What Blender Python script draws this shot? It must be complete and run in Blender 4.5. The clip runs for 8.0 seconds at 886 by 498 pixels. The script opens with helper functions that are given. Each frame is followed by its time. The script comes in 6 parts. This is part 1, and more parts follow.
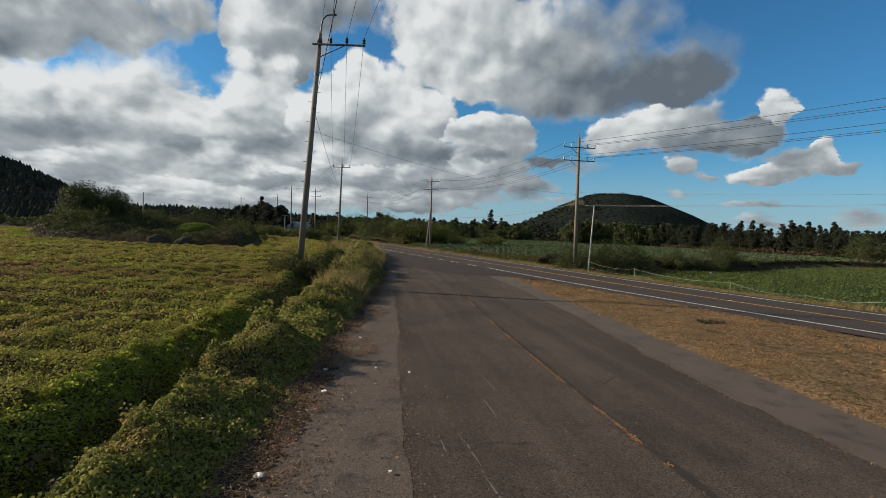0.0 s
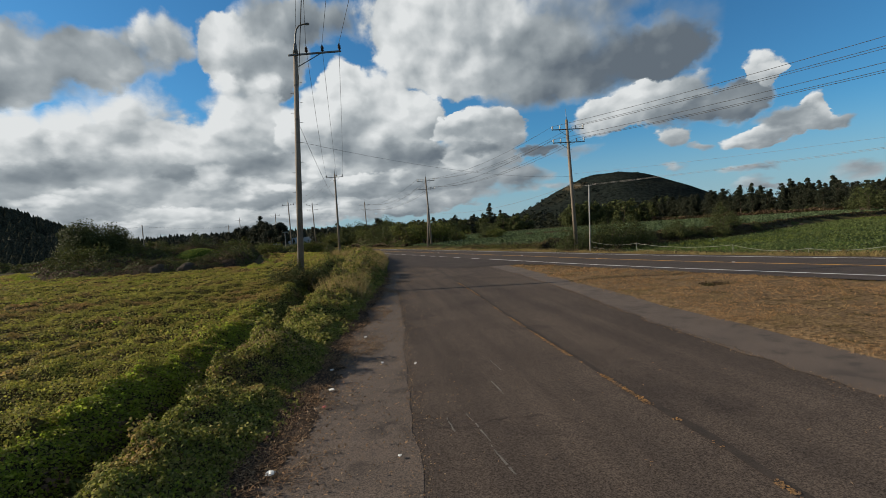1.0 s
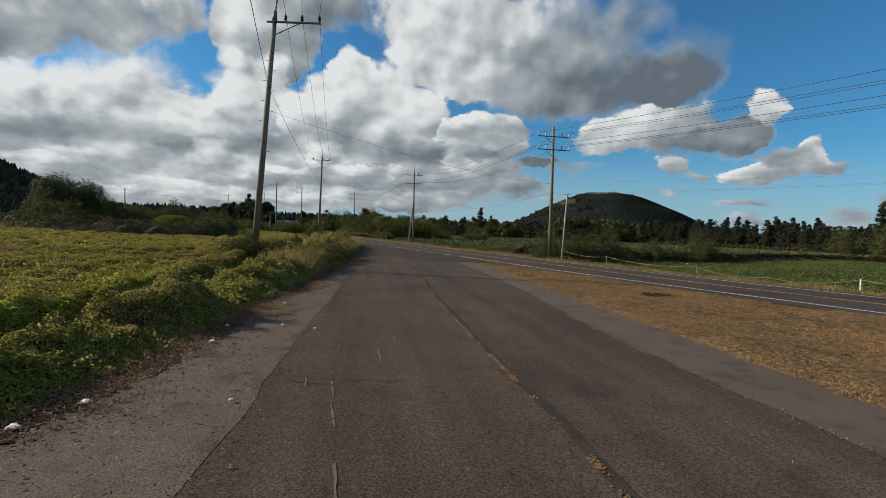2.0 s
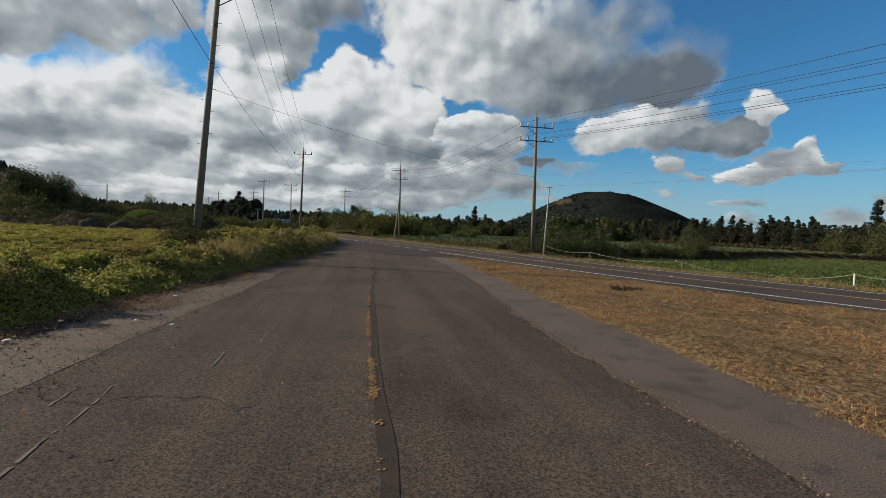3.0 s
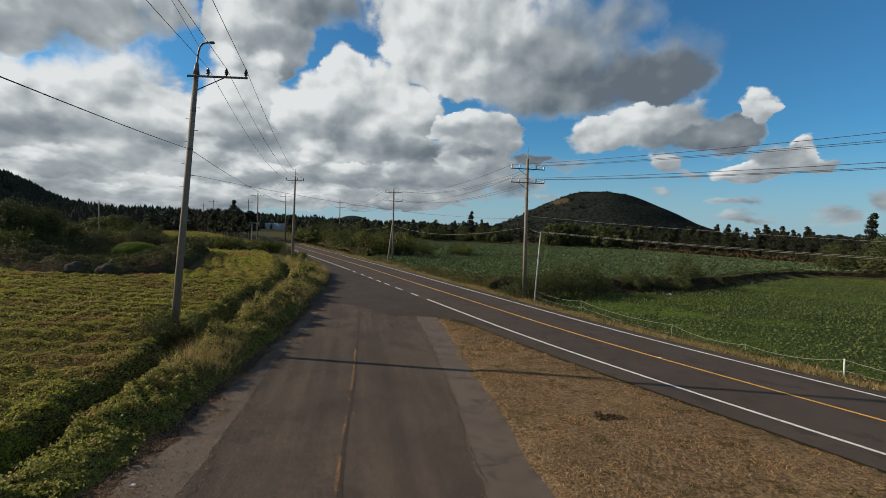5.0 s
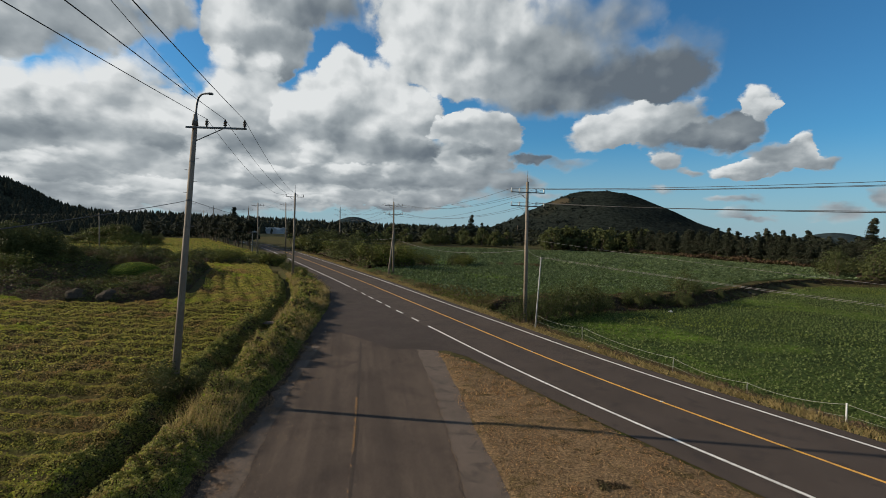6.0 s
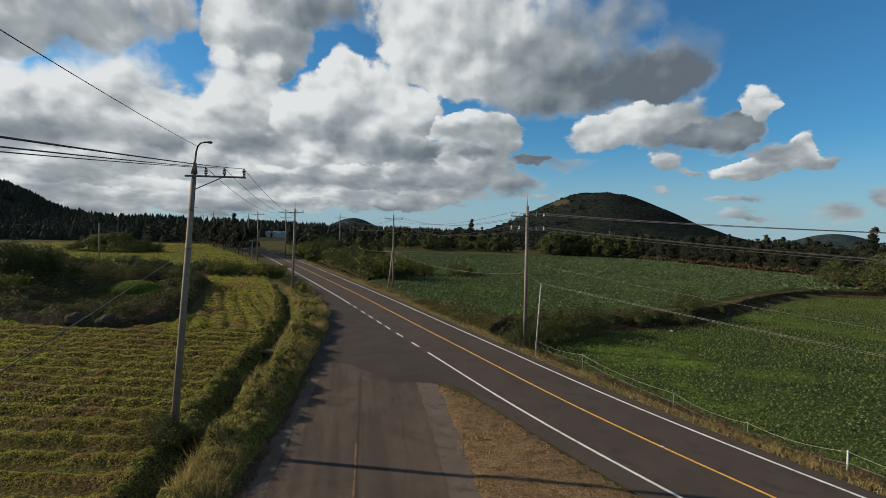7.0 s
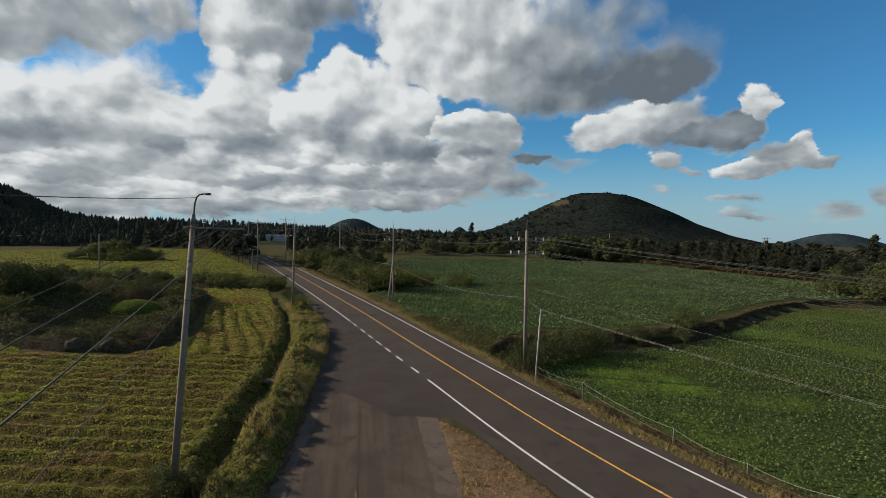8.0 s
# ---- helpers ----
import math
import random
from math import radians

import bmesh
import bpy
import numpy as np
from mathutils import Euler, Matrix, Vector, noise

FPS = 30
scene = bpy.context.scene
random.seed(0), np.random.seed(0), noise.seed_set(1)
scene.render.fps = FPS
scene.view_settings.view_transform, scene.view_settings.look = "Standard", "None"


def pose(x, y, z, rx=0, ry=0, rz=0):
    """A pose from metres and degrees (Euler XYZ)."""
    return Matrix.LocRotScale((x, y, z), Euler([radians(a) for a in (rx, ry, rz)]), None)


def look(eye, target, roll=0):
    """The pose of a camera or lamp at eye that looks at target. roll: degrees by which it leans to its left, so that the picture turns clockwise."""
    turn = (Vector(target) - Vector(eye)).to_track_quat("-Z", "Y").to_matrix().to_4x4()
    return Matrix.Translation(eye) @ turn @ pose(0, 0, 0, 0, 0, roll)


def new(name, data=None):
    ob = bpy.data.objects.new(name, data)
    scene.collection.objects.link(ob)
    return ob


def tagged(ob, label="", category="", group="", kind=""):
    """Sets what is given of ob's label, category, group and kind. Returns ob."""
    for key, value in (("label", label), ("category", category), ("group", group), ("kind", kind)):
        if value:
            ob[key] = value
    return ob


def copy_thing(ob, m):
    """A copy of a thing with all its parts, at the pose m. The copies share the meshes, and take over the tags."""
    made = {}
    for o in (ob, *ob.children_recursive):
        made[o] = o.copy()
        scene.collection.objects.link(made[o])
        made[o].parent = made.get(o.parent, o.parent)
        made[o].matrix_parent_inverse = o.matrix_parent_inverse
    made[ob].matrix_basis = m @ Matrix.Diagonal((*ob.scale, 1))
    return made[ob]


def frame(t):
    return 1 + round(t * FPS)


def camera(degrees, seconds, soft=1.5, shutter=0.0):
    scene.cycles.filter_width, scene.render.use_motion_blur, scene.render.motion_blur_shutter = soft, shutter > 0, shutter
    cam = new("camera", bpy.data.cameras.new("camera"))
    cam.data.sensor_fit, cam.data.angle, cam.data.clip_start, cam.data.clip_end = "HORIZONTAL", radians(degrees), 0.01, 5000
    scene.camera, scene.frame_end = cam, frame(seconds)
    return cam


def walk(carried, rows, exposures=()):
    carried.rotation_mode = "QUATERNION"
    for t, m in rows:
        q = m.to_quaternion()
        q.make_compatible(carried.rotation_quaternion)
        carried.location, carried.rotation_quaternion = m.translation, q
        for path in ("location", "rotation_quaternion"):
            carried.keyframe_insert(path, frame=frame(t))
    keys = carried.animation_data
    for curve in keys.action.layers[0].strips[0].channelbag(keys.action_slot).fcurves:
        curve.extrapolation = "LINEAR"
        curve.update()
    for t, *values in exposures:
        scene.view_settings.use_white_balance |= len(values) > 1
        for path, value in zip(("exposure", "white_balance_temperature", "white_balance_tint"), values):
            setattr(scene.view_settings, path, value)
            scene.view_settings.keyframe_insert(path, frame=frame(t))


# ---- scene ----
cam = camera(84.04, 8.0, soft=0.6)

PATH = [
    (0.0, pose(0.000, 0.000, 2.678, 87.998, -2.515, 1.458)),
    (0.5, pose(-0.009, -0.037, 2.563, 87.924, -1.570, 1.448)),
    (1.0, pose(0.199, -0.023, 2.462, 87.921, 4.102, 1.582)),
    (1.5, pose(0.878, 0.055, 2.303, 87.872, 0.262, 1.100)),
    (1.7, pose(1.152, 0.037, 2.142, 87.946, -2.025, 0.985)),
    (2.8, pose(2.907, 1.650, 1.480, 88.012, -2.539, 0.322)),
    (3.0, pose(3.163, 2.009, 1.553, 87.942, -2.496, 0.264)),
    (3.5, pose(3.609, 2.401, 2.099, 87.914, -3.456, -0.452)),
    (4.0, pose(3.641, 2.443, 3.049, 87.890, -2.663, -0.073)),
    (4.5, pose(3.592, 2.485, 4.127, 87.787, -2.491, -0.049)),
    (6.0, pose(3.493, 2.624, 7.123, 87.757, -1.876, -0.000)),
    (6.5, pose(3.443, 2.721, 8.064, 87.782, -1.794, -0.001)),
    (7.0, pose(3.444, 2.748, 9.024, 87.823, -1.843, 0.003)),
    (7.5, pose(3.433, 2.800, 10.032, 87.815, -1.731, -0.002)),
    (8.0, pose(3.439, 2.820, 11.041, 87.795, -1.662, 0.027)),
]
walk(cam, PATH)

# ---- light: low sun from the west, broken cloud ----
SUN_EL, SUN_FROM = 23.0, Vector((-1.0, 0.14, 0.0)).normalized()
sun = new("sun", bpy.data.lights.new("sun", "SUN"))
sun.data.energy, sun.data.angle, sun.data.color = 5.0, radians(0.6), (1.0, 0.85, 0.66)
sun_way = SUN_FROM * math.cos(radians(SUN_EL)) + Vector((0, 0, math.sin(radians(SUN_EL))))
sun.matrix_world = look(sun_way * 200, (0, 0, 0))
scene.view_settings.exposure = 0.42

world = bpy.data.worlds.new("sky")
scene.world = world
world.use_nodes = True
WT = world.node_tree
WT.nodes.clear()


def link(tree, a, b):
    tree.links.new(a, b)


def nd(tree, kind, **kw):
    n = tree.nodes.new(kind)
    for k, v in kw.items():
        if k == "operation":
            n.operation = v
        elif k == "data_type":
            n.data_type = v
        elif k == "blend_type":
            n.blend_type = v
        elif k == "inputs":
            for i, val in v.items():
                n.inputs[i].default_value = val
    return n


def mth(tree, op, a, b=None, clamp=False):
    n = tree.nodes.new("ShaderNodeMath")
    n.operation, n.use_clamp = op, clamp
    for i, v in enumerate((a, b)):
        if v is None:
            continue
        if isinstance(v, (int, float)):
            n.inputs[i].default_value = v
        else:
            tree.links.new(v, n.inputs[i])
    return n.outputs[0]


def vec(tree, op, a, b=None):
    n = tree.nodes.new("ShaderNodeVectorMath")
    n.operation = op
    for i, v in enumerate((a, b)):
        if v is None:
            continue
        if isinstance(v, (tuple, Vector)):
            n.inputs[i].default_value = v
        else:
            tree.links.new(v, n.inputs[i])
    return n.outputs["Value"] if op in ("LENGTH", "DOT_PRODUCT") else n.outputs[0]


def smooth(tree, v, lo, hi, a=0.0, b=1.0):
    n = tree.nodes.new("ShaderNodeMapRange")
    n.interpolation_type = "SMOOTHSTEP"
    for i, x in enumerate((lo, hi, a, b)):
        n.inputs[1 + i].default_value = x
    tree.links.new(v, n.inputs[0])
    return n.outputs[0]


def tint(tree, fac, a, b, blend="MIX"):
    n = tree.nodes.new("ShaderNodeMix")
    n.data_type, n.blend_type = "RGBA", blend
    for sock, v in ((n.inputs[0], fac), (n.inputs[6], a), (n.inputs[7], b)):
        if isinstance(v, (int, float)):
            sock.default_value = v
        elif isinstance(v, tuple):
            sock.default_value = (*v, 1)[:4]
        else:
            tree.links.new(v, sock)
    return n.outputs[2]


def noise_tex(tree, at, scale, detail=4.0, rough=0.55, warp=0.0):
    n = tree.nodes.new("ShaderNodeTexNoise")
    n.inputs["Scale"].default_value, n.inputs["Detail"].default_value = scale, detail
    n.inputs["Roughness"].default_value, n.inputs["Distortion"].default_value = rough, warp
    if at is not None:
        tree.links.new(at, n.inputs["Vector"])
    return n.outputs[0]


geo = nd(WT, "ShaderNodeTexCoord")
split = nd(WT, "ShaderNodeSeparateXYZ")
link(WT, geo.outputs["Generated"], split.inputs[0])
DX, DY, DZ = split.outputs
azim = mth(WT, "MULTIPLY", mth(WT, "ARCTAN2", DX, DY), 57.296)
elev = mth(WT, "MULTIPLY", mth(WT, "ARCSINE", DZ), 57.296)
sky_at = nd(WT, "ShaderNodeCombineXYZ")
link(WT, azim, sky_at.inputs[0])
link(WT, elev, sky_at.inputs[1])
# ragged cloud edges: the place is shifted by two scales of noise before the masses are looked up
depth_at = nd(WT, "ShaderNodeCombineXYZ")
link(WT, azim, depth_at.inputs[0])
# cloud layers lie closer together towards the horizon
link(WT, mth(WT, "MULTIPLY", mth(WT, "LOGARITHM", mth(WT, "MAXIMUM", mth(WT, "ADD", elev, 14.0), 0.5), 2.718), 36.0), depth_at.inputs[1])
stretch = depth_at.outputs[0]


def wobble(scale, amount):
    n = WT.nodes.new("ShaderNodeTexNoise")
    n.inputs["Scale"].default_value, n.inputs["Detail"].default_value, n.inputs["Roughness"].default_value = scale, 5, 0.55
    link(WT, stretch, n.inputs["Vector"])
    return vec(WT, "MULTIPLY", vec(WT, "SUBTRACT", n.outputs["Color"], (0.5, 0.5, 0.5)), (amount, amount * 0.7, 0.0))


sky_pt = vec(WT, "ADD", vec(WT, "ADD", sky_at.outputs[0], wobble(0.15, 4.6)), wobble(0.55, 2.3))


def total(parts):
    out = parts[0]
    for p in parts[1:]:
        out = mth(WT, "ADD", out, p)
    return out


def heads(at, scale, detail):
    n = WT.nodes.new("ShaderNodeTexVoronoi")
    n.feature, n.voronoi_dimensions = "SMOOTH_F1", "2D"
    n.inputs["Scale"].default_value, n.inputs["Detail"].default_value, n.inputs["Roughness"].default_value = scale, detail, 0.5
    n.inputs["Smoothness"].default_value = 0.45
    link(WT, at, n.inputs["Vector"])
    return n.outputs["Distance"]


def shifted(at, off):
    return vec(WT, "ADD", at, off)


puffy = vec(WT, "ADD", stretch, wobble(0.30, 2.6))
heads_here = heads(puffy, 0.20, 2.0)
fine = noise_tex(WT, stretch, 0.22, 8, 0.55)
broad = noise_tex(WT, stretch, 0.07, 4, 0.5)
soft_here = noise_tex(WT, stretch, 0.13, 5, 0.48)
soft_off = noise_tex(WT, shifted(stretch, (-1.8, 2.3, 0.0)), 0.13, 5, 0.48)
billow = mth(WT, "ADD", mth(WT, "MULTIPLY", mth(WT, "SUBTRACT", fine, 0.5), 0.9), mth(WT, "MULTIPLY", mth(WT, "SUBTRACT", 0.42, heads_here), 0.75))
# sides turned to the sun are lit, the far sides and bases in shade
relief = mth(WT, "ADD", mth(WT, "MULTIPLY", mth(WT, "SUBTRACT", soft_here, soft_off), 1.15),
             mth(WT, "MULTIPLY", mth(WT, "SUBTRACT", heads(shifted(puffy, (-0.8, 1.1, 0.0)), 0.20, 2.0), heads_here), 0.32))
mottle = mth(WT, "ADD", mth(WT, "MULTIPLY", mth(WT, "SUBTRACT", broad, 0.5), 0.5), mth(WT, "MULTIPLY", mth(WT, "SUBTRACT", fine, 0.5), -0.14))
# beside and above the walk's own part of the sky the same broken cover goes on
aside = smooth(WT, mth(WT, "ABSOLUTE", azim), 44, 62)
above = smooth(WT, elev, 28, 40)
beyond = mth(WT, "MAXIMUM", aside, above)
layers = [(mth(WT, "MULTIPLY", smooth(WT, broad, 0.42, 0.62), beyond), mth(WT, "SUBTRACT", 0.34, relief))]


def cloud(tone, soft, light, ragged, *lumps_):
    """One mass of cloud: round lumps (azimuth, elevation, half width, half height) grown together."""
    bodies, sides = [], []
    for az, el, w, h in lumps_:
        d = vec(WT, "MULTIPLY", vec(WT, "SUBTRACT", sky_pt, (az, el, 0.0)), (0.75 / w, 0.75 / h, 0.0))
        body = mth(WT, "SUBTRACT", 1.0, vec(WT, "DOT_PRODUCT", d, d), clamp=True)
        bodies.append(body)
        sides.append(mth(WT, "MULTIPLY", vec(WT, "DOT_PRODUCT", d, (0.34, -0.62, 0.0)), body))
    mass = total(bodies)
    edge_ = mth(WT, "ADD", mass, mth(WT, "MULTIPLY", billow, 0.62 * ragged))
    cover_ = smooth(WT, edge_, 0.20, 0.20 + soft)
    side = mth(WT, "MULTIPLY", mth(WT, "DIVIDE", total(sides), mth(WT, "MAXIMUM", mass, 0.3)), light)
    grey_ = mth(WT, "SUBTRACT", mth(WT, "ADD", mth(WT, "ADD", side, mottle), 0.12 + 1.12 * tone), relief)
    layers.append((cover_, grey_))


# the broken deck over the west
cloud(0.28, 0.4, 0.45, 0.9, (-49.0, 5.9, 8.6, 8.0), (-40.9, 6.4, 8.7, 7.2), (-32.5, 5.8, 10.7, 5.7), (-22.8, 7.3, 11.1, 5.9), (-14.6, 10.1, 8.5, 6.1), (-8.3, 7.3, 10.8, 5.1), (0.2, 5.8, 9.7, 2.9))
cloud(0.22, 0.5, 0.4, 0.8, (-38.2, 2.6, 13.6, 1.5), (-22.8, 3.1, 18.1, 1.4), (-4.3, 4.0, 12.8, 1.4))
cloud(0.02, 0.9, 0.6, 0.9, (-41.2, 11.4, 3.9, 3.3), (-36.1, 12.4, 3.0, 3.0))
cloud(0.12, 0.6, 0.6, 0.9, (-36.1, 10.4, 3.6, 3.0), (-32.1, 12.8, 3.7, 3.6), (-27.6, 9.7, 5.1, 3.1))
cloud(0.26, 0.35, 0.5, 1.0, (-24.1, 20.7, 2.7, 2.8), (-21.8, 18.4, 3.9, 4.3), (-18.4, 19.4, 3.2, 3.5))
cloud(0.06, 0.6, 0.6, 1.0, (-22.6, 15.1, 3.9, 3.3), (-20.0, 12.3, 5.2, 2.9))
cloud(0.08, 0.28, 0.6, 1.0, (-11.7, 17.1, 2.6, 2.6), (-13.8, 13.7, 4.6, 3.5), (-8.2, 14.1, 5.7, 4.2), (-5.2, 12.2, 5.2, 3.1), (-15.9, 10.6, 4.2, 3.0))
# shaded bellies and small towers in the deck
cloud(0.56, 0.9, 0.25, 0.7, (-40.5, 7.6, 3.4, 1.5))
cloud(0.5, 1.0, 0.25, 0.7, (-8.0, 9.5, 5.4, 2.0), (0.1, 9.0, 5.2, 1.5))
cloud(0.42, 1.0, 0.25, 0.7, (-32.3, 8.9, 3.5, 1.6), (-28.6, 7.9, 3.0, 1.0))
cloud(0.4, 1.0, 0.25, 0.7, (-20.0, 9.0, 4.0, 1.3))
cloud(0.46, 0.9, 0.25, 0.7, (-19.9, 4.9, 11.5, 1.0), (-3.7, 5.3, 9.1, 0.9))
cloud(0.44, 0.9, 0.25, 0.7, (-37.3, 4.1, 7.9, 0.7))
cloud(0.04, 0.7, 0.5, 0.8, (-26.3, 7.4, 2.2, 1.5), (-21.7, 6.4, 2.8, 1.1))
cloud(0.04, 0.7, 0.5, 0.8, (-14.6, 8.2, 2.4, 1.5), (-17.9, 6.0, 2.7, 0.9))
cloud(0.06, 0.8, 0.5, 0.8, (-37.8, 6.0, 2.9, 0.8), (-40.9, 5.0, 2.6, 0.6))
cloud(0.08, 0.8, 0.4, 0.8, (-6.4, 7.0, 3.9, 0.8), (-11.5, 6.5, 3.1, 0.8))
cloud(0.1, 0.9, 0.4, 0.8, (-32.5, 2.7, 6.5, 0.5), (-14.5, 3.1, 9.8, 0.5))
# dark cloud overhead to the west
cloud(0.40, 0.55, 0.35, 0.9, (-46.0, 16.2, 5.4, 4.1), (-40.1, 17.3, 6.5, 3.3), (-33.9, 18.4, 4.5, 2.6))
cloud(0.15, 0.5, 0.5, 1.0, (-29.2, 20.4, 3.0, 2.4))
cloud(0.42, 0.6, 0.3, 0.9, (-18.5, 22.9, 4.1, 2.6), (-13.7, 23.0, 4.6, 2.3))
# the great grey cloud
cloud(0.06, 0.4, 0.5, 0.9, (-4.9, 23.2, 4.5, 3.2), (-0.3, 22.0, 6.4, 4.4), (-1.5, 18.3, 5.8, 2.9), (5.5, 21.5, 7.0, 4.9), (4.4, 17.2, 6.4, 2.9))
cloud(0.24, 1.0, 0.35, 0.8, (10.6, 21.7, 8.7, 5.4), (8.9, 17.5, 7.6, 4.0))
cloud(0.42, 1.0, 0.25, 0.8, (15.0, 19.3, 7.8, 5.2), (10.2, 15.0, 7.5, 2.2))
cloud(0.3, 1.2, 0.3, 0.9, (19.5, 22.9, 3.7, 3.1))
cloud(0.74, 1.3, 0.15, 0.8, (16.3, 16.4, 7.7, 3.3), (20.9, 17.0, 5.4, 2.9), (25.2, 18.4, 3.8, 3.1), (24.3, 15.5, 3.5, 2.1))
# cumulus with lit heads
cloud(0.10, 0.36, 0.7, 1.0, (3.9, 12.3, 3.8, 1.7), (0.7, 11.9, 2.6, 1.2), (2.0, 10.2, 3.6, 2.5), (5.9, 10.3, 2.5, 2.6), (3.4, 7.7, 4.9, 1.5))
cloud(0.5, 0.7, 0.3, 0.7, (4.0, 8.9, 2.9, 1.0))
cloud(0.62, 0.9, 0.2, 0.9, (12.4, 8.3, 4.2, 0.9), (9.5, 8.7, 1.6, 0.8))
cloud(0.16, 0.40, 0.6, 0.9, (17.1, 11.1, 3.0, 1.7), (20.6, 12.3, 4.1, 2.0), (24.4, 12.6, 3.8, 1.9), (23.4, 10.7, 5.2, 1.5))
cloud(0.58, 0.85, 0.2, 0.7, (25.3, 10.3, 4.5, 1.5), (29.0, 10.4, 3.1, 1.7), (31.0, 10.8, 1.7, 1.4))
cloud(0.03, 0.40, 0.6, 0.9, (32.0, 13.2, 1.4, 1.4), (31.6, 12.1, 0.9, 1.1), (32.8, 12.6, 0.7, 0.6))
cloud(0.14, 0.40, 0.7, 0.9, (35.7, 8.9, 1.1, 1.3), (36.8, 7.8, 2.1, 1.0), (34.2, 8.2, 2.7, 1.2), (30.3, 7.0, 1.9, 0.8), (32.5, 7.3, 2.0, 0.9))
cloud(0.46, 0.8, 0.3, 0.7, (33.5, 8.5, 2.6, 1.1))
cloud(0.14, 0.4, 0.6, 0.9, (24.0, 8.1, 1.6, 1.1))
cloud(0.34, 0.7, 0.4, 0.9, (26.7, 7.1, 1.6, 0.5))
# scraps low over the horizon
cloud(0.26, 0.9, 0.4, 1.0, (11.6, 4.3, 2.4, 0.6), (23.7, 4.8, 1.5, 0.5))
cloud(0.4, 0.9, 0.3, 1.0, (30.4, 4.5, 2.8, 0.5))
cloud(0.28, 0.9, 0.4, 1.1, (30.5, 2.8, 1.9, 0.9), (32.9, 2.3, 1.9, 0.4))
cloud(0.28, 0.8, 0.4, 1.1, (38.3, 2.7, 2.3, 0.9))
cloud(0.28, 0.8, 0.4, 1.1, (42.1, 3.9, 1.1, 1.5))

cover, grey = layers[0]
for a_, g_ in layers[1:]:
    grey = mth(WT, "ADD", mth(WT, "MULTIPLY", grey, mth(WT, "SUBTRACT", 1.0, a_)), mth(WT, "MULTIPLY", g_, a_))
    cover = mth(WT, "SUBTRACT", 1.0, mth(WT, "MULTIPLY", mth(WT, "SUBTRACT", 1.0, cover), mth(WT, "SUBTRACT", 1.0, a_)))
# brighter towards the sun
grey = mth(WT, "ADD", grey, smooth(WT, mth(WT, "ABSOLUTE", mth(WT, "ADD", azim, 38)), 4, 44, -0.06, 0.06), clamp=True)
ramp = nd(WT, "ShaderNodeValToRGB")
for i, (at, c) in enumerate(((0.0, (0.76, 0.785, 0.79)), (0.22, (0.55, 0.585, 0.60)), (0.42, (0.365, 0.405, 0.43)), (0.70, (0.225, 0.262, 0.29)), (1.0, (0.125, 0.155, 0.188)))):
    el = ramp.color_ramp.elements[i] if i < 2 else ramp.color_ramp.elements.new(at)
    el.position, el.color = at, (*c, 1)
link(WT, grey, ramp.inputs[0])
cloud_col = ramp.outputs[0]
sky_tex = nd(WT, "ShaderNodeTexSky")
sky_tex.sky_type, sky_tex.sun_disc = "NISHITA", False
sky_tex.sun_elevation, sky_tex.sun_rotation = radians(SUN_EL), math.atan2(SUN_FROM.x, SUN_FROM.y)
sky_tex.air_density, sky_tex.dust_density, sky_tex.ozone_density = 1.0, 0.4, 1.6
clear = tint(WT, 1.0, sky_tex.outputs[0], (0.034, 0.083, 0.114), "MULTIPLY")
haze = smooth(WT, elev, 11.0, -1.0, 0.0, 0.8)
clear = tint(WT, haze, clear, (0.34, 0.46, 0.56))
final = tint(WT, cover, clear, cloud_col)
bg = nd(WT, "ShaderNodeBackground")
bg.inputs[1].default_value = 0.73
link(WT, final, bg.inputs[0])
wout = nd(WT, "ShaderNodeOutputWorld")
link(WT, bg.outputs[0], wout.inputs[0])


# ---- materials ----
def material(name, rough=0.9, spec=0.3, metal=0.0):
    m = bpy.data.materials.new(name)
    m.use_nodes = True
    t = m.node_tree
    b = t.nodes["Principled BSDF"]
    b.inputs["Roughness"].default_value, b.inputs["Metallic"].default_value = rough, metal
    b.inputs["Specular IOR Level"].default_value = spec
    co = t.nodes.new("ShaderNodeNewGeometry")
    return m, t, b, co.outputs["Position"]


def bump(t, b, height, strength, dist):
    n = t.nodes.new("ShaderNodeBump")
    n.inputs["Strength"].default_value, n.inputs["Distance"].default_value = strength, dist
    link(t, height, n.inputs["Height"])
    link(t, n.outputs[0], b.inputs["Normal"])


def surface(name, c1, c2, scale=3.0, fine_scale=60.0, rough=0.9, relief=0.3, dist=0.02, c3=None, spot=0.5, spec=0.3, metal=0.0, grain=0.35):
    """Two colours in broad patches, a third in spots, fine grain and relief."""
    m, t, b, pos = material(name, rough, spec, metal)
    big = smooth(t, noise_tex(t, pos, scale, 5, 0.6), 0.35, 0.65)
    col = tint(t, big, c1, c2)
    if c3:
        col = tint(t, smooth(t, noise_tex(t, pos, scale * spot, 6, 0.65, 0.4), 0.52, 0.66), col, c3)
    small = noise_tex(t, pos, fine_scale, 3, 0.6)
    col = tint(t, grain, col, tint(t, smooth(t, small, 0.3, 0.7), (0.25, 0.25, 0.25), (1.6, 1.6, 1.6)), "MULTIPLY")
    link(t, col, b.inputs["Base Color"])
    bump(t, b, small, relief, dist)
    return m


